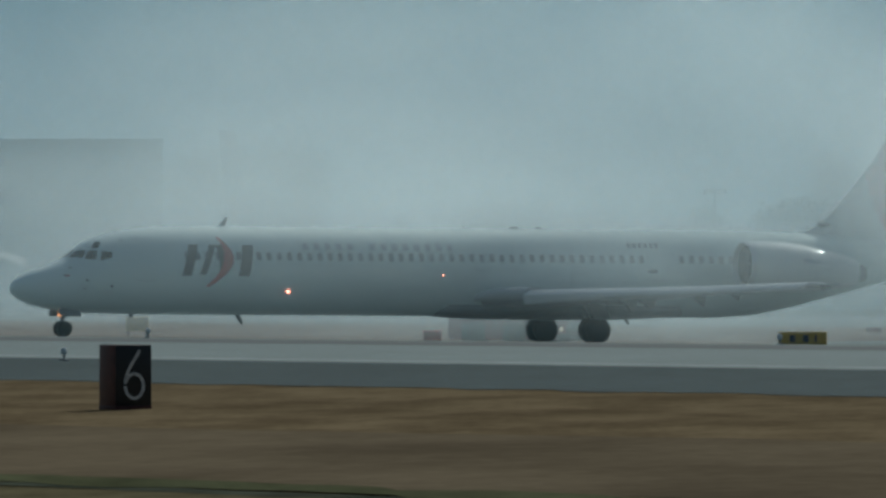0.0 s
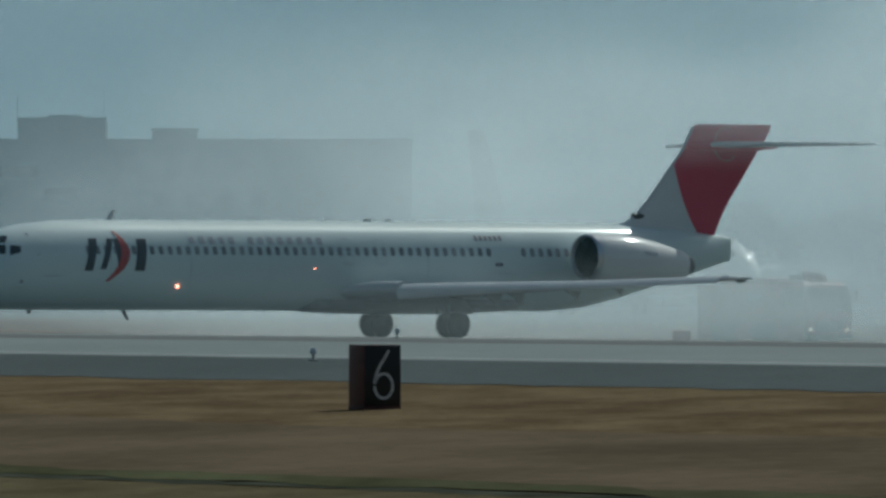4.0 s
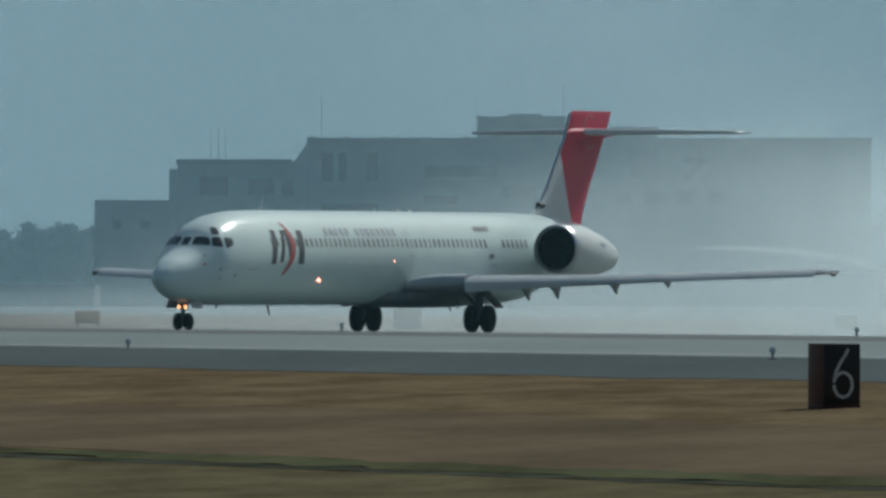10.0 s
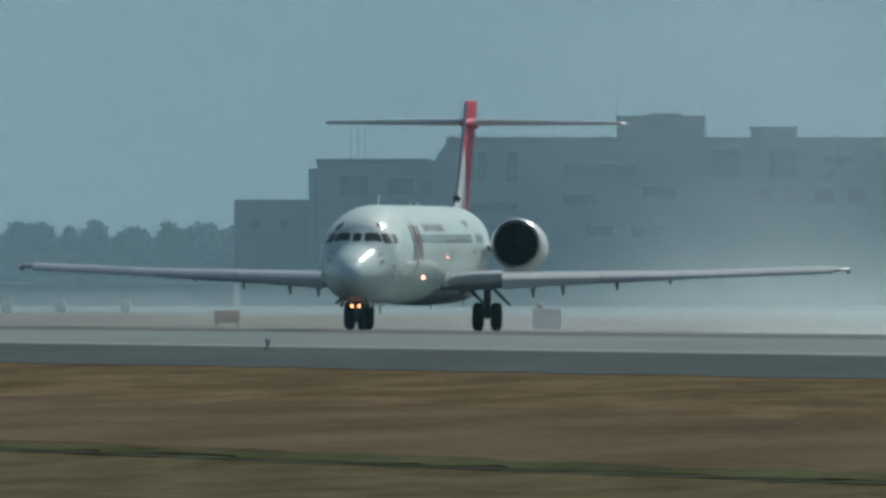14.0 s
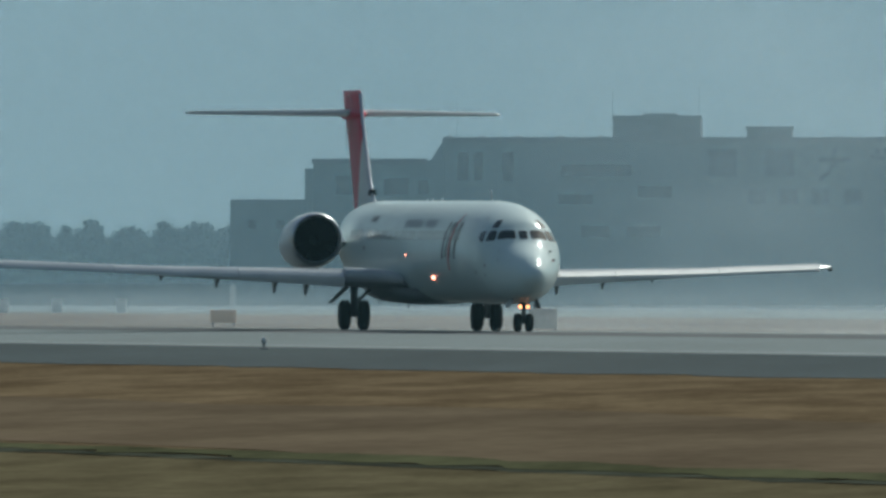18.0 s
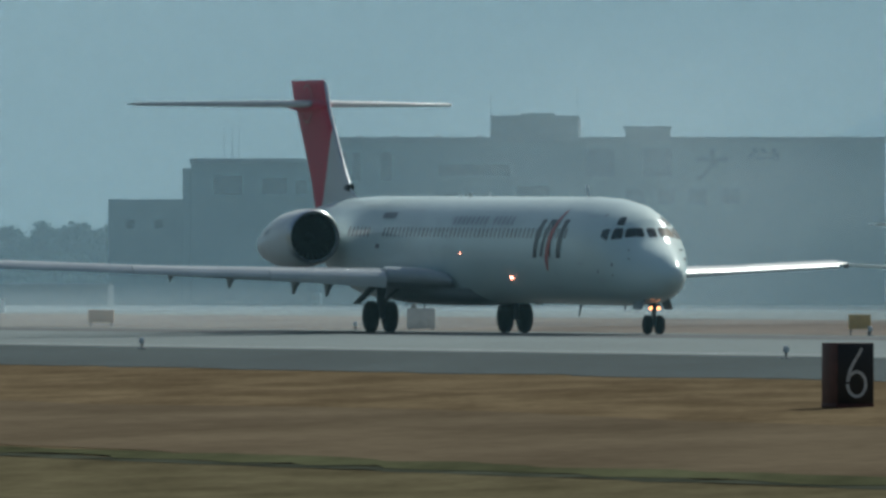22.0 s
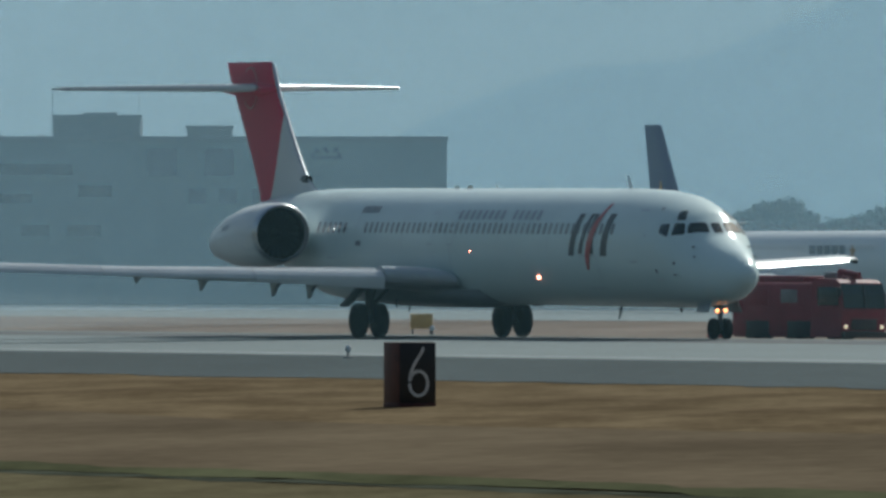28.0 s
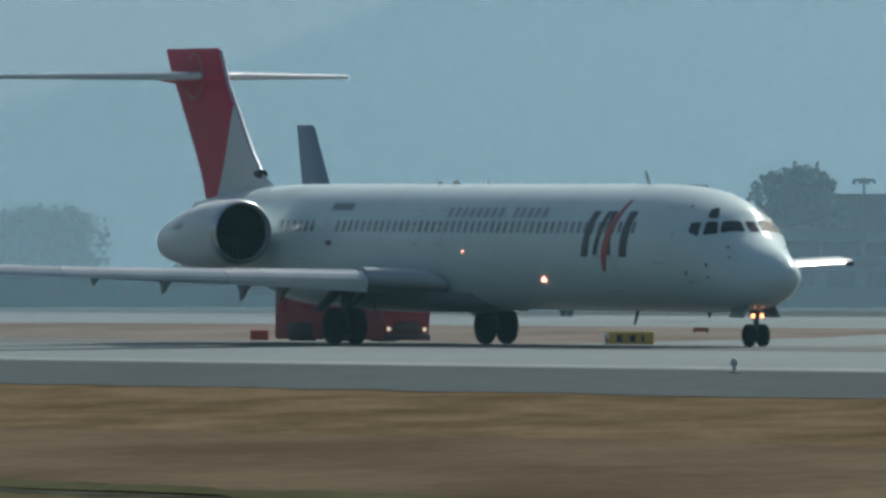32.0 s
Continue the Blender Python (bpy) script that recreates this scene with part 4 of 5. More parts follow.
        pts = [Vector((19 - 8.2 + (0.48 if i % 2 == 0 else 0.22) * math.cos(math.pi / 2 + i * math.pi / 5), side * 1.83, 3.95 + (0.48 if i % 2 == 0 else 0.22) * math.sin(math.pi / 2 + i * math.pi / 5))) for i in range(10)]
        rings(bm, [pts, [p + Vector((0, side * 0.03, 0)) for p in pts]])
        part("small_star", bm, gold, jet, "yellow star beside the name")
        bm = B()
        for k in range(44):
            box(bm, (0.22, 0.03, 0.32), (19 - 5.6 - 0.52 * k, side * 1.78, 4.25))
        part("cabin_windows", bm, shade, jet)
    bm = B()
    rod(bm, (19 - 4.4, 0, 0.3), (19 - 4.4, 0, 1.6), 0.1)
    part("gear_leg", bm, STEEL, jet)
    bm = B()
    box(bm, (0.62, 1.9, 0.3), (19 - 1.95, 0, 3.98), 0.08, Matrix.Rotation(radians(33), 4, 'Y'))
    part("cockpit_window", bm, GLASS, jet)
    return jet


FAR_JET = small_jet()


def truck():
    red = material("red_truck_paint", (0.21, 0.025, 0.04), 0.5, spec=0.2, coat=0.15, vary=0.15, scale=0.8)
    black = material("dark_truck_glass", (0.02, 0.035, 0.035), 0.15, vary=0.2)
    grey = material("dull_grey_panel", (0.2, 0.19, 0.19), 0.6, vary=0.2)
    dim = material("dark_bumper", (0.05, 0.03, 0.03), 0.5)
    tk = tagged(new("fire_truck"), "red airport fire truck standing on the taxiway with lit headlamps", "fire truck")
    # front towards +x
    bm = B()
    box(bm, (5.9, 2.6, 2.5), (-1.1, 0, 1.37), 0.14)
    part("body", bm, red, tk)
    bm = B()
    rings(bm, [[Vector((x, y * w, z)) for x, z, w in ((1.8, 0.14, 1), (4.0, 0.14, 1), (4.12, 1.35, 1), (4.02, 2.1, 0.98), (3.82, 2.62, 0.94), (3.5, 2.78, 0.9), (1.8, 2.82, 0.94))] for y in (-1.32, 1.32)])
    part("cab", bm, red, tk, smooth=False)
    bm = B()
    rings(bm, [[Vector((x + 0.03, y, z)) for x, z in ((4.1, 1.45), (4.02, 2.1), (3.83, 2.56))] for y in (-1.24, 0, 1.24)], close=False, cap=False)
    part("windscreen", bm, black, tk, "wide dark windscreen", smooth=False)
    bm = B()
    box(bm, (0.05, 0.07, 1.1), (4.07, 0, 2.0), 0.01, Matrix.Rotation(radians(-10), 4, "Y"))
    part("windscreen_post", bm, DARK, tk)
    for e in (-1, 1):
        bm = B()
        box(bm, (1.5, 0.05, 0.85), (3.05, e * 1.31, 2.0), 0.05)
        part("side_window", bm, black, tk)
        for x in (-2.1, 0.95):
            bm = B()
            box(bm, (1.95, 0.3, 0.95), (x, e * 1.17, 0.5), 0.16)
            part("wheel_arch", bm, DARK, tk, "dark wheel arch")
            bm = B()
            lathe(bm, [(-0.2, 0.3), (-0.22, 0.55), (-0.15, 0.62), (0.15, 0.62), (0.22, 0.55), (0.2, 0.3)], "Y", (x, e * 1.08, 0.62), 20)
            tyre = part("wheel", bm, TYRE, tk)
            bm = B()
            lathe(bm, [(-0.23, 0.08), (-0.23, 0.28), (0.23, 0.28), (0.23, 0.08)], "Y", (x, e * 1.08, 0.62), 16)
            part("hub", bm, DARK, tyre)
        for x, w, z, h, m in ((0.2, 1.2, 2.0, 0.6, grey), (-2.1, 1.6, 1.95, 0.8, red), (-3.5, 0.7, 1.8, 0.9, red)):
            bm = B()
            box(bm, (w, 0.03, h), (x, e * 1.305, z), 0.02)
            part("locker_shutter", bm, m, tk, "locker shutter in the truck's side")
        bm = B()
        bmesh.ops.create_uvsphere(bm, u_segments=12, v_segments=8, radius=0.1, matrix=Matrix.Translation((4.06, e * 1.05, 0.62)))
        part("headlamp", bm, material("lit_headlamp", (1, 0.8, 0.6), 0.3, glow=0.6, glow_color=(1, 0.75, 0.5)), tk, "lit headlamp")
        bm = B()
        box(bm, (0.14, 0.22, 0.42), (4.1, e * 1.5, 2.2), 0.04)
        part("mirror", bm, DARK, tk)
    bm = B()
    box(bm, (0.12, 1.5, 0.5), (4.06, 0, 0.72), 0.04)
    part("grille", bm, dim, tk, "dark radiator grille")
    bm = B()
    box(bm, (0.3, 2.55, 0.3), (4.1, 0, 0.26), 0.06)
    part("bumper", bm, dim, tk)
    bm = B()
    rod(bm, (2.5, 0, 2.7), (2.5, 0, 3.15), 0.3, 0.22, 14)
    rod(bm, (2.3, 0, 3.12), (3.7, 0, 3.0), 0.17, 0.12, 12)
    part("water_cannon", bm, red, tk, "roof water cannon")
    bm = B()
    box(bm, (0.3, 1.0, 0.16), (3.2, 0, 2.86), 0.05)
    part("light_bar", bm, red, tk)
    bm = B()
    box(bm, (4.0, 1.6, 0.4), (-1.4, 0, 2.75), 0.12)
    part("roof_deck", bm, red, tk)
    bm = B()
    box(bm, (0.9, 0.5, 0.35), (1.2, 0.5, 2.95), 0.1)
    part("roof_box", bm, grey, tk, "grey box on the roof")
    return tk


TRUCK = truck()
p = bearing(752, 668)
TRUCK.matrix_basis = on_ground(p.x, p.y, 37, 1.2, 4.0, 0.0)


# ---- signs and lamps ----
def board():
    b = tagged(new("distance_sign"), "black runway distance sign with a white number six", "sign")
    black = material("black_sign_face", (0.012, 0.012, 0.013), 0.45, vary=0.3, scale=3)
    rusty = material("dark_red_sign_side", (0.07, 0.018, 0.015), 0.6, vary=0.3, scale=4)
    white = material("white_sign_number", (0.6, 0.58, 0.55), 0.6, vary=0.2, scale=8)
    bm = B()
    box(bm, (0.93, 1.05, 1.46), (0, 0, 0.78), 0.02)
    part("cabinet", bm, rusty, b, "dark red sheet metal cabinet")
    bm = B()
    box(bm, (0.90, 0.02, 1.42), (0, -0.532, 0.78), 0.004)
    part("face", bm, black, b, "black face plate")
    # the number six, drawn as one stroke
    bm = B()
    pts = []
    for i in range(9):
        u = i / 8
        pts.append((0.15 - 0.36 * math.sin(u * math.pi / 2) ** 1.2, 0.58 - 0.80 * u))
    for i in range(1, 25):
        a = math.pi - 2 * math.pi * i / 24 * 1.0
        pts.append((0.02 + 0.23 * math.cos(a), -0.27 + 0.29 * math.sin(a)))
    vs = []
    for k, (x, z) in enumerate(pts):
        x0, z0 = pts[max(0, k - 1)]
        x1, z1 = pts[min(len(pts) - 1, k + 1)]
        t = Vector((x1 - x0, z1 - z0))
        t = t.normalized() if t.length else Vector((0, 1))
        nn = Vector((-t.y, t.x)) * 0.036
        vs.append([Vector((x + nn.x, -0.545, z + nn.y + 0.8)), Vector((x - nn.x, -0.545, z - nn.y + 0.8)), Vector((x - nn.x, -0.552, z - nn.y + 0.8)), Vector((x + nn.x, -0.552, z + nn.y + 0.8))])
    rings(bm, vs)
    part("number_six", bm, white, b, "white number six", smooth=False)
    for e in (-0.4, 0.4):
        bm = B()
        rod(bm, (e, 0, -0.1), (e, 0, 0.12), 0.05)
        part("post", bm, STEEL, b)
    bm = B()
    box(bm, (0.95, 1.06, 0.1), (0, 0, 0.02), 0.02)
    part("footing", bm, rusty, b)
    return b


p = bearing(47, 345)
SIGN = board()
SIGN.matrix_basis = Matrix.Translation(p + Vector((0, 0, 0.02))) @ pose(0, 0, 0, 0, 0, 20.7)


def plate_sign(label, w, h, mat, legs=2, foot=0.3):
    s = tagged(new("taxiway_sign"), label, "sign")
    bm = B()
    box(bm, (w, 0.3, h), (0, 0, foot + h / 2), 0.03)
    part("cabinet", bm, mat, s)
    for e in np.linspace(-w * 0.4, w * 0.4, legs):
        bm = B()
        rod(bm, (e, 0, -0.2), (e, 0, foot + 0.02), 0.04)
        part("post", bm, STEEL, s)
    return s


YELLOW = material("yellow_sign_face", (0.50, 0.34, 0.04), 0.5, vary=0.12, scale=3)
ORANGE = material("orange_sign_back", (0.42, 0.22, 0.10), 0.6, vary=0.15, scale=3)
AMBER = material("dull_yellow_sign_back", (0.52, 0.37, 0.13), 0.6, vary=0.15, scale=3)
GREYSIGN = material("grey_sign_back", (0.32, 0.32, 0.31), 0.6, vary=0.15, scale=3)
ys = plate_sign("long yellow taxiway sign with black characters in the grass", 1.85, 0.52, YELLOW, 3, 0.12)
for x, w in ((-0.42, 0.16), (-0.3, 0.05), (0.12, 0.22), (0.5, 0.08)):
    bm = B()
    box(bm, (w, 0.02, 0.28), (x, -0.158, 0.38))
    part("character_bar", bm, NAVY, ys)
ys.matrix_basis = Matrix.Translation(bearing(1245, 556) + Vector((0, 0, -0.15))) @ pose(0, 0, 0, 0, 0, 0)
s = plate_sign("orange taxiway sign far across the runway", 1.25, 0.62, ORANGE, 2, 0.25)
s.matrix_basis = Matrix.Translation(bearing(-1274, 716))
s = plate_sign("dull yellow taxiway sign far across the runway", 1.1, 0.72, AMBER, 2, 0.35)
s.matrix_basis = Matrix.Translation(bearing(68, 716))
s = plate_sign("grey sign cabinet with a small lamp on top", 1.4, 1.0, GREYSIGN, 2, 0.15)
bm = B()
lathe(bm, [(0, 0.16), (0.2, 0.15), (0.3, 0.06)], "Z", (-0.35, 0, 1.15), 12)
part("obstruction_lamp", bm, STEEL, s)
s.matrix_basis = Matrix.Translation(bearing(-708, 716))
s = tagged(new("equipment_box"), "small red equipment box beside the truck", "box")
bm = B()
box(bm, (0.82, 0.6, 0.46), (0, 0, 0.24), 0.07)
part("body", bm, material("red_box_paint", (0.35, 0.04, 0.03), 0.5), s)
bm = B()
box(bm, (0.87, 0.65, 0.05), (0, 0, 0.48), 0.02)
part("lid", bm, RED_PAINT, s)
s.matrix_basis = Matrix.Translation(bearing(590, 655))
s = tagged(new("marker_board"), "low dull red marker board in the far grass", "marker")
bm = B()
box(bm, (0.75, 0.08, 0.2), (0, 0, 0.2), 0.02)
part("board", bm, material("faded_red_board", (0.30, 0.07, 0.06), 0.6), s)
for e in (-0.3, 0.3):
    bm = B()
    rod(bm, (e, 0, -0.15), (e, 0, 0.15), 0.03)
    part("post", bm, STEEL, s)
s.matrix_basis = Matrix.Translation(bearing(1371, 690))


def edge_lamp():
    e = tagged(new("runway_edge_lamp"), "small white-topped runway edge lamp on a short stem", "lamp", "runway edge lamps")
    bm = B()
    rod(bm, (0, 0, -0.02), (0, 0, 0.2), 0.035)
    lathe(bm, [(0.0, 0.16), (0.03, 0.15), (0.05, 0.04)], "Z", (0, 0, 0), 14)
    part("stem", bm, STEEL, e)
    bm = B()
    lathe(bm, [(0.18, 0.07), (0.22, 0.095), (0.30, 0.09), (0.36, 0.06), (0.38, 0.02)], "Z", (0, 0, 0), 14)
    part("lens", bm, material("pale_lamp_glass", (0.6, 0.62, 0.62), 0.2, vary=0.1), e, "pale glass lens")
    return e


first = edge_lamp()
near = bearing(-40, 420)
a0 = (Vector((near.x, near.y)) - ORIGIN).dot(ALONG)
first.matrix_basis = Matrix.Translation(spot(a0, -24.2, 0.012))
for k in (-4, -3, -2, -1, 1, 2):
    copy_thing(first, Matrix.Translation(spot(a0 + 60 * k, -24.2, 0.012)))
for k in (-3, -2, -1, 0, 1):
    copy_thing(first, Matrix.Translation(spot(a0 + 60 * k, 24.2, 0.012)))

# ---- trees ----
LEAF = material("dark_evergreen_leaves", (0.035, 0.055, 0.03), 0.8, spec=0.2, vary=0.35, scale=0.4)
BARK = material("grey_brown_bark", (0.09, 0.07, 0.055), 0.9, vary=0.3, scale=2)


TWIG = material('bare_brown_twigs', (0.13, 0.085, 0.065), 0.9, spec=0.1, vary=0.3, scale=0.4)


def tree_mesh(name, h, w, conic, seed, clumps=260, leaf=None):
    rnd = random.Random(seed)
    t = tagged(new("tree"), "dark evergreen tree at the airfield's edge" if conic else ("bare brown winter tree at the airfield's edge" if leaf else "broad round-crowned tree at the airfield's edge"), "tree")
    bm = B()
    rod(bm, (0, 0, -0.3), (0, 0, h * 0.75), 0.16 + h * 0.012, 0.05, 8)
    for i in range(7):
        a = rnd.uniform(0, 6.28)
        z = h * rnd.uniform(0.25, 0.65)
        rod(bm, (0, 0, z), (math.cos(a) * w * 0.33, math.sin(a) * w * 0.33, z + h * 0.14), 0.07, 0.02, 6)
    part("trunk", bm, BARK, t)
    vs, fs = [], []
    for i in range(clumps):
        u = rnd.random()
        z = h * (0.16 + 0.84 * u)
        r = w / 2 * ((1 - u) ** 0.7 if conic else math.sqrt(max(0.02, 1 - (2 * u - 0.85) ** 2 / 1.4))) * (0.75 + 0.35 * rnd.random())
        a = rnd.uniform(0, 6.28)
        rr = r * math.sqrt(rnd.random())
        c = Vector((rr * math.cos(a), rr * math.sin(a), z))
        for j in range(14):
            d = Vector((rnd.gauss(0, 1), rnd.gauss(0, 1), rnd.gauss(0, 0.8))) * w * 0.055
            x = Vector((rnd.gauss(0, 1), rnd.gauss(0, 1), rnd.gauss(0, 1))).normalized() * w * 0.045
            y = x.cross(Vector((rnd.gauss(0, 1), rnd.gauss(0, 1), rnd.gauss(0, 1))).normalized()) * 0.8
            k = len(vs)
            vs += [c + d - x, c + d + y, c + d + x, c + d - y]
            fs.append((k, k + 1, k + 2, k + 3))
    me = bpy.data.meshes.new("crown")
    me.from_pydata(vs, [], fs)
    me.materials.append(leaf or LEAF)
    ob = new("crown", me)
    ob.parent = t
    return t


CON = [tree_mesh("conifer", 6.4, 4.2, True, 11), tree_mesh("conifer", 5.8, 4.8, True, 12), tree_mesh("round", 6.0, 3.9, False, 13), tree_mesh("bare", 4.2, 4.6, False, 14, 90, TWIG)]
rnd = random.Random(5)
used = set()


def plant(k, q, d, top_row):
    m = bearing(q, d, top_row)
    base = -0.1
    size = (m.z - base) / (6.4, 5.8, 6.0, 4.2)[k]
    mat4 = Matrix.Translation((m.x, d, base)) @ Matrix.Rotation(rnd.uniform(0, 6.28), 4, "Z") @ Matrix.Scale(size, 4)
    if k not in used:
        used.add(k)
        CON[k].matrix_basis = mat4
    else:
        o = copy_thing(CON[k], Matrix())
        o.matrix_basis = mat4


for i in range(34):
    q = -2250 + i * 30 + rnd.uniform(-9, 9)
    plant(rnd.choice((0, 1, 2)), q, 1230 + rnd.uniform(-20, 30), 412 + rnd.uniform(-14, 14))
for i in range(32):
    plant(2, -2260 + i * 32 + rnd.uniform(-9, 9), 1215 + rnd.uniform(-4, 4), 455 + rnd.uniform(-9, 9))
for i in range(6):
    plant(3, 140 + i * 22, 1520, 382 + rnd.uniform(-8, 14))
for q, r in ((645, 380), (682, 364), (715, 360), (746, 382), (800, 394), (840, 388), (885, 374), (1070, 368), (1195, 366), (1235, 353), (1275, 356), (1320, 372)):
    plant(2, q, 1260 + rnd.uniform(-15, 15), r)
for i in range(34):
    plant(3, 620 + i * 27 + rnd.uniform(-8, 8), 1235 + rnd.uniform(-8, 8), 408 + rnd.uniform(-9, 9))
for q, r in ((1515, 308), (1553, 299), (1535, 325)):
    plant(2, q, 1199, r)


def light_mast(q, d, row):
    t = bearing(q, d, row)
    m = tagged(new("light_mast"), "tall apron floodlight mast with a cross arm", "lamp mast", "apron light masts")
    bm = B()
    rod(bm, (0, 0, -0.3), (0, 0, t.z), 0.16, 0.1, 8)
    part("pole", bm, STEEL, m)
    bm = B()
    box(bm, (1.8, 0.25, 0.18), (0, 0, t.z - 0.2), 0.03)
    part("cross_arm", bm, STEEL, m)
    for e in (-0.8, -0.3, 0.3, 0.8):
        bm = B()
        box(bm, (0.3, 0.35, 0.3), (e, -0.1, t.z - 0.42), 0.04)
        part("floodlight", bm, DARKWALL, m)
    m.matrix_basis = Matrix.Translation((t.x, t.y, 0.0))
    return m


light_mast(1091, 1150, 328)
light_mast(1364, 1150, 322)
light_mast(1660, 1150, 311)


def hall(q0, q1, row, d, depth, label, mat, band=True, band_fill=0.7):
    h = tagged(new("airport_hall"), label, "building")
    block("wall", h, q0, q1, row, depth, mat, d)
    slab("eaves", h, q0 - 3, q1 + 3, row - 3, row + 3, DARKWALL, d - 0.1, 0.5)
    if band:
        n = max(2, int((q1 - q0) / 70))
        for i in range(n):
            a = q0 + (q1 - q0) * (i + (1 - band_fill) / 2) / n
            slab("window", h, a, a + (q1 - q0) * band_fill / n, row + 22, row + 50, PANE, d - 0.03, 0.15)
    return h


hall(1130, 1500, 452, 1120, 14, "low grey hangar beyond the taxiway", CONCRETE)
# the long hall's near-solid dark band stands in for shade under a canopy
hall(1440, 2300, 402, 1180, 10, "long grey airport hall with a dark band standing in for canopy shade", CONCRETE, band_fill=0.96)
hall(1570, 2300, 343, 1206, 20, "tall dark flat-roofed terminal beyond the other halls", DARKWALL, False)
hall(1440, 2300, 455, 1110, 10, "low grey shed in front of the airport hall", DARKWALL)
hall(560, 1125, 470, 1160, 12, "low grey hangar beyond the taxiway", CONCRETE)
TEAL = material("dull_teal_sheeting", (0.12, 0.17, 0.18), 0.7, vary=0.2, scale=0.2, fine=1.5)
shed = hall(118, 555, 488, 1165, 10, "low teal sheet-metal shed beyond the taxiway", TEAL, False)
for q, w, r in ((120, 12, 500), (160, 8, 504), (228, 9, 500), (300, 7, 505), (345, 14, 500), (420, 9, 502), (500, 9, 502)):
    slab("door_panel", shed, q, q + w, r, 533, DARKWALL, 1164.9, 0.3)
hall(-1900, -1262, 505, 1160, 10, "low pale fence wall before the trees", DARKWALL, False)


def cabinet(q, d=1000):
    v = tagged(new("equipment_cabinet"), "small white equipment cabinet far across the airfield", "cabinet", "far equipment cabinets")
    bm = B()
    box(bm, (0.7, 0.6, 0.9), (0, 0, 0.45), 0.05)
    part("body", bm, PAINT, v)
    bm = B()
    box(bm, (0.8, 0.7, 0.06), (0, 0, 0.93), 0.02)
    part("roof", bm, GREYSIGN, v)
    v.matrix_basis = Matrix.Translation(bearing(q, d))


for q in (-1663, -1568, -1454):
    cabinet(q)

# ---- water spray ----
MIST = veil_material("white_water_mist", (0.75, 0.85, 0.89), 0.235, 1.4, 0.3, radial=True, power=0.85)
JETWATER = veil_material("white_water_jet", (0.9, 0.93, 0.95), 0.26, 3.0, 0.3)
# bearing and height of the middle at the start, distance, half width, half height, drift in metres a second, fall
# several are set in front of the far jet and truck to hide them
PUFFS = [(1410, 290, 596, 9.0, 13.0, -1.9, 0.0, 10), (1050, 430, 602, 9.0, 5.5, 1.6, -0.2, 2), (900, 150, 650, 18.0, 12.0, -1.5, -0.82, 4), (500, 180, 660, 14.0, 10.0, -1.6, -0.65, 3),
         (1650, 300, 655, 14.0, 10.0, -2.0, -0.8, 3), (1150, 520, 640, 18.0, 3.6, -1.7, -0.24, 3), (300, 530, 682, 48.0, 3.3, -0.7, -0.13, 1), (-1100, 548, 692, 40.0, 2.0, -0.3, -0.02, 1),
         (300, 130, 670, 13.0, 9.0, -2.0, -1.0, 3), (-40, 230, 676, 15.0, 8.0, -2.3, -0.9, 2), (560, 420, 664, 16.0, 8.0, -1.4, -0.75, 3), (150, 535, 645, 24.0, 2.8, 0.0, 0.0, 2), (520, 400, 590, 15.0, 3.2, 0.8, 1.2, 2), (-20, 400, 692, 13.0, 6.5, -0.8, -1.3, 3),
         (320, 330, 900, 21.0, 11.0, 0.0, 0.0, 3), (850, 370, 905, 26.0, 10.0, 0.0, 0.0, 4), (-250, 430, 900, 20.0, 8.0, 0.0, -0.12, 1), (950, 520, 650, 21.0, 4.6, 0.0, 0.0, 3), (1080, 140, 640, 12.0, 12.0, -0.5, 0.0, 5), (-330, 100, 960, 28.0, 14.0, 0.1, -0.2, 1), (500, 430, 585, 34.0, 5.0, -0.4, -1.3, 1), (232, 320, 930, 9.0, 9.0, 0.0, 0.0, 5)]
CLOUD = []
puff = B()
rings(puff, [[Vector((max(r, 0.001) * math.cos(a), 0.16 * (1 - r * r), max(r, 0.001) * math.sin(a))) for a in np.linspace(0, 2 * math.pi, 28, endpoint=False)] for r in np.linspace(0, 1, 9)], cap=False)
layer = part("mist_layer", puff, MIST)
LAYER = layer.data
bpy.data.objects.remove(layer)
rnd = random.Random(8)
for q, row, d, w, h, v, fall, count in PUFFS:
    cloud = tagged(new("spray_mist"), "drifting white cloud of fine water spray", "water spray", "spray clouds")
    for k in range(count):
        ob = new("mist_layer", LAYER)
        ob.parent = cloud
        e = 1 - 0.1 * k
        ob.matrix_basis = Matrix.Translation((rnd.uniform(-0.12, 0.12) * w * (count > 1), 1.6 * (k - count / 2), rnd.uniform(-0.1, 0.1) * h * (count > 1))) @ Matrix.Diagonal((w * e, w * 0.3, h * e, 1))
    CLOUD.append((cloud, bearing(q, d, row), v, fall))


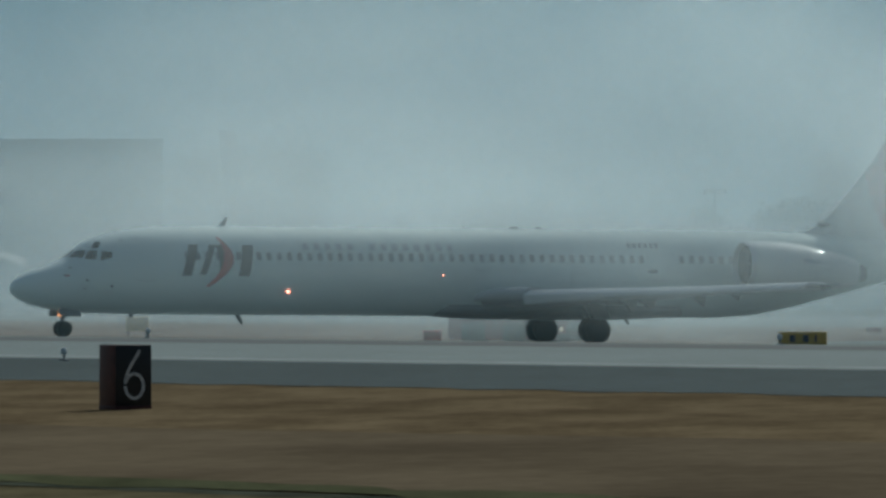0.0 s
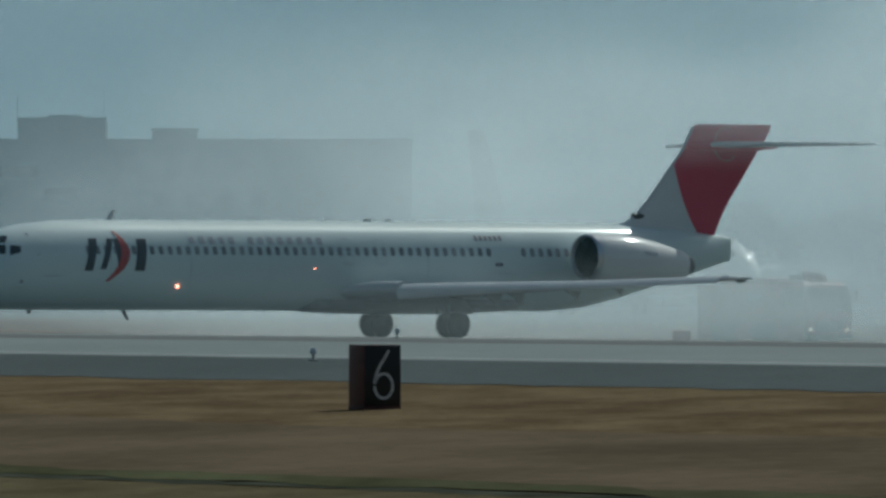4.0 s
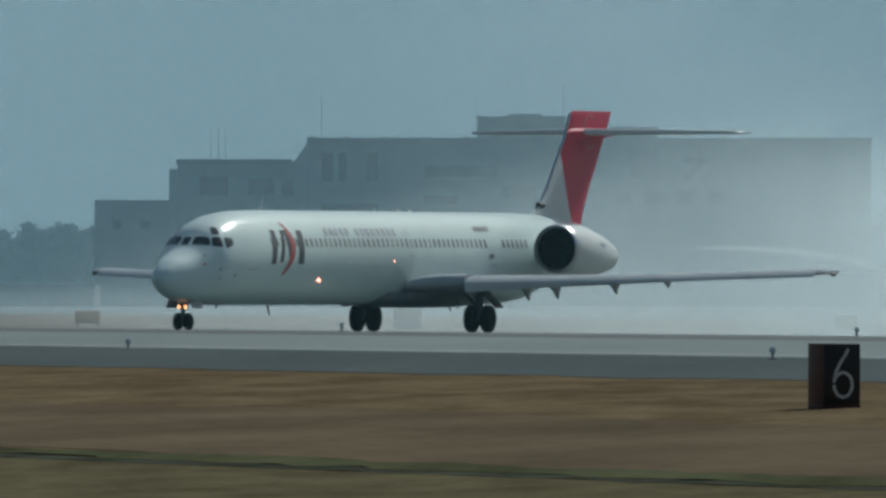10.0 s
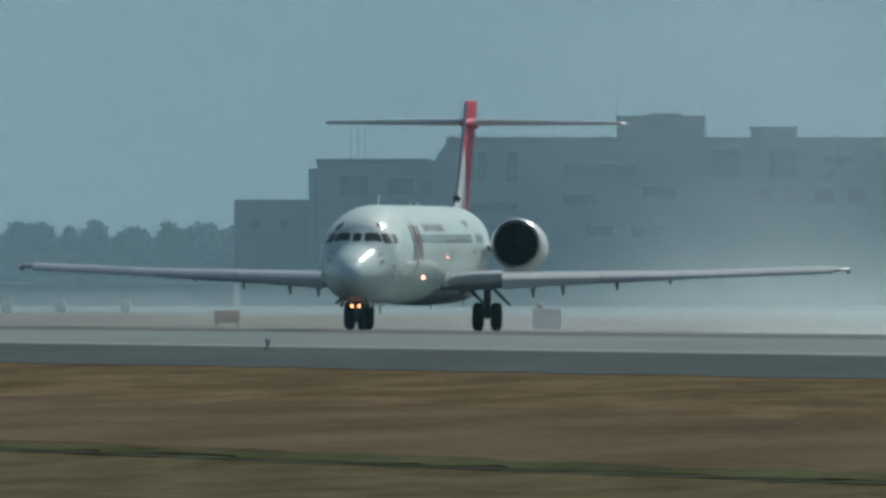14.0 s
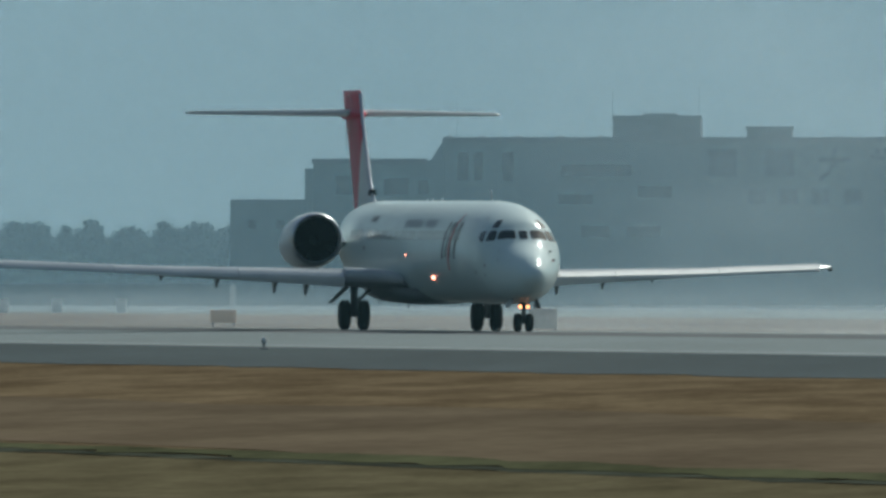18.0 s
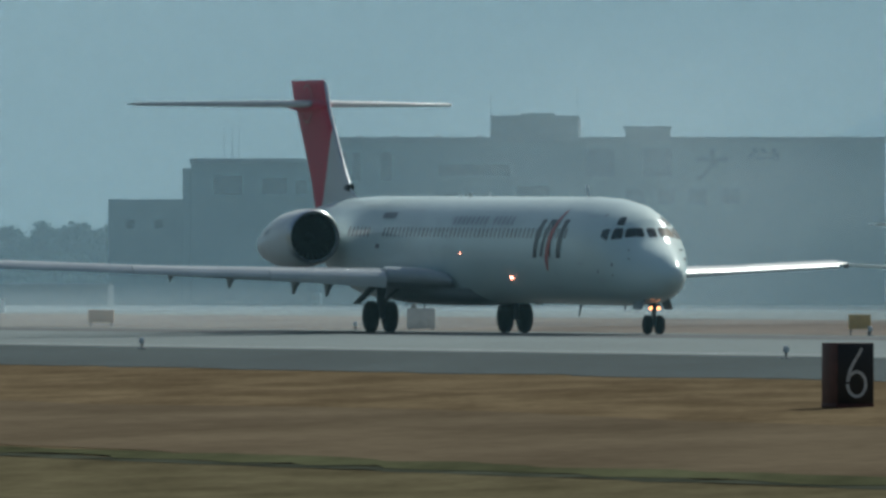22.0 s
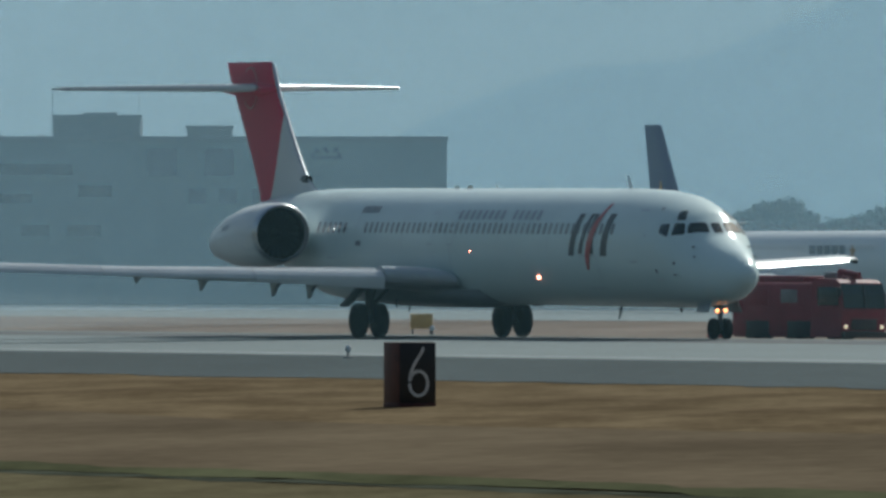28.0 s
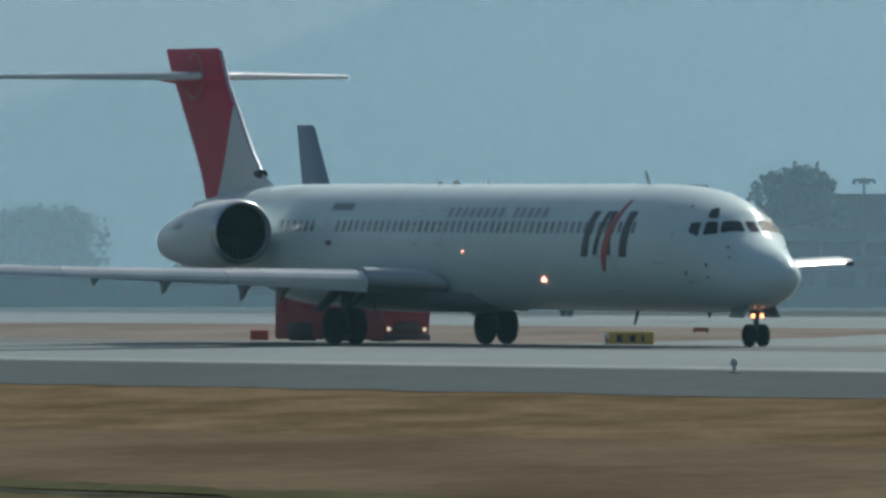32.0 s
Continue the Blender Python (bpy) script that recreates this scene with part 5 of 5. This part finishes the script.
def water_arc(q0, q1, row0, row1, rise, d):
    bm = B()
    a, b = bearing(q0, d, row0), bearing(q1, d, row1)
    sec = []
    for k in range(25):
        u = k / 24
        c = a.lerp(b, u) + Vector((0, 0, rise * 4 * u * (1 - u)))
        r = 0.06 + 0.16 * u
        sec.append([c + Vector((0, r * math.cos(t), r * math.sin(t))) for t in np.linspace(0, 2 * math.pi, 8, endpoint=False)])
    rings(bm, sec)
    return tagged(part("water_jet", bm, JETWATER), "thin white arc of water thrown by a fire truck", "water jet", "water jets")


JETS = [(water_arc(330, 120, 455, 487, 0.15, 690), 8.0), (water_arc(-200, 110, 428, 454, 0.25, 696), 8.0), (water_arc(-240, -128, 436, 462, 0.12, 640), 0.0)]


def drift():
    # some clouds hang, some fall at once; most then drop below ground out of view, in place of thinning away by the
    # turn on to the runway
    sink = ((0, 0), (8, -1.0), (11, -4.0), (16, -18), (20, -30), (24, -40), (32, -50))
    for ob, p, v, fall in CLOUD:
        rows = []
        for t, s in sink:
            z = s
            if fall:
                z = fall * t - (3.0 * max(0, t - 20) if fall < -0.04 else 0) - (0.55 * max(0, t - 8) if fall < -0.5 else 0)
            rows.append((t, Matrix.Translation(p + Vector((v * t, 0, z)))))
        walk(ob, rows)
    # whole water arcs are lifted from below ground or lowered into it, to show and hide them in view
    for ob, t0 in JETS:
        if t0:
            walk(ob, [(0, pose(0, 0, -7)), (t0 - 2.5, pose(0, 0, -6)), (t0 - 0.5, pose(0, 0, 0)), (t0 + 2, pose(0, 0, -0.3)), (t0 + 4, pose(0, 0, -6)), (32, pose(0, 0, -9))])
        else:
            walk(ob, [(0, pose(0, 0, 0)), (0.8, pose(-0.3, 0, -0.8)), (1.8, pose(-0.8, 0, -5)), (4, pose(-1, 0, -9)), (32, pose(-1, 0, -10))])
    # the far jet is held behind the spray, then rolls slowly along the taxiway, its places fitted to the view
    way = Vector((math.sin(radians(28.3)), -math.cos(radians(28.3)), 0))
    start = bearing(506, 955) + Vector((9.6, -15.4, 0))
    rows = []
    for t, d in ((0, -22.0), (12, -22.0), (21, -20.8), (22.5, -18.2), (24, -14.76), (25, -11.6), (25.5, -10.3), (27.5, -4.9), (28, -3.6), (29, -0.5), (30, 3.0), (31, 6.7), (32, 10.2)):
        p = start + way * d * 1.055
        rows.append((t, Matrix.Translation((p.x, p.y, ground_z(p.x, p.y) + 0.012)) @ pose(0, 0, 0, 0, 0, 28.3 - 90)))
    walk(FAR_JET, rows)


motions()
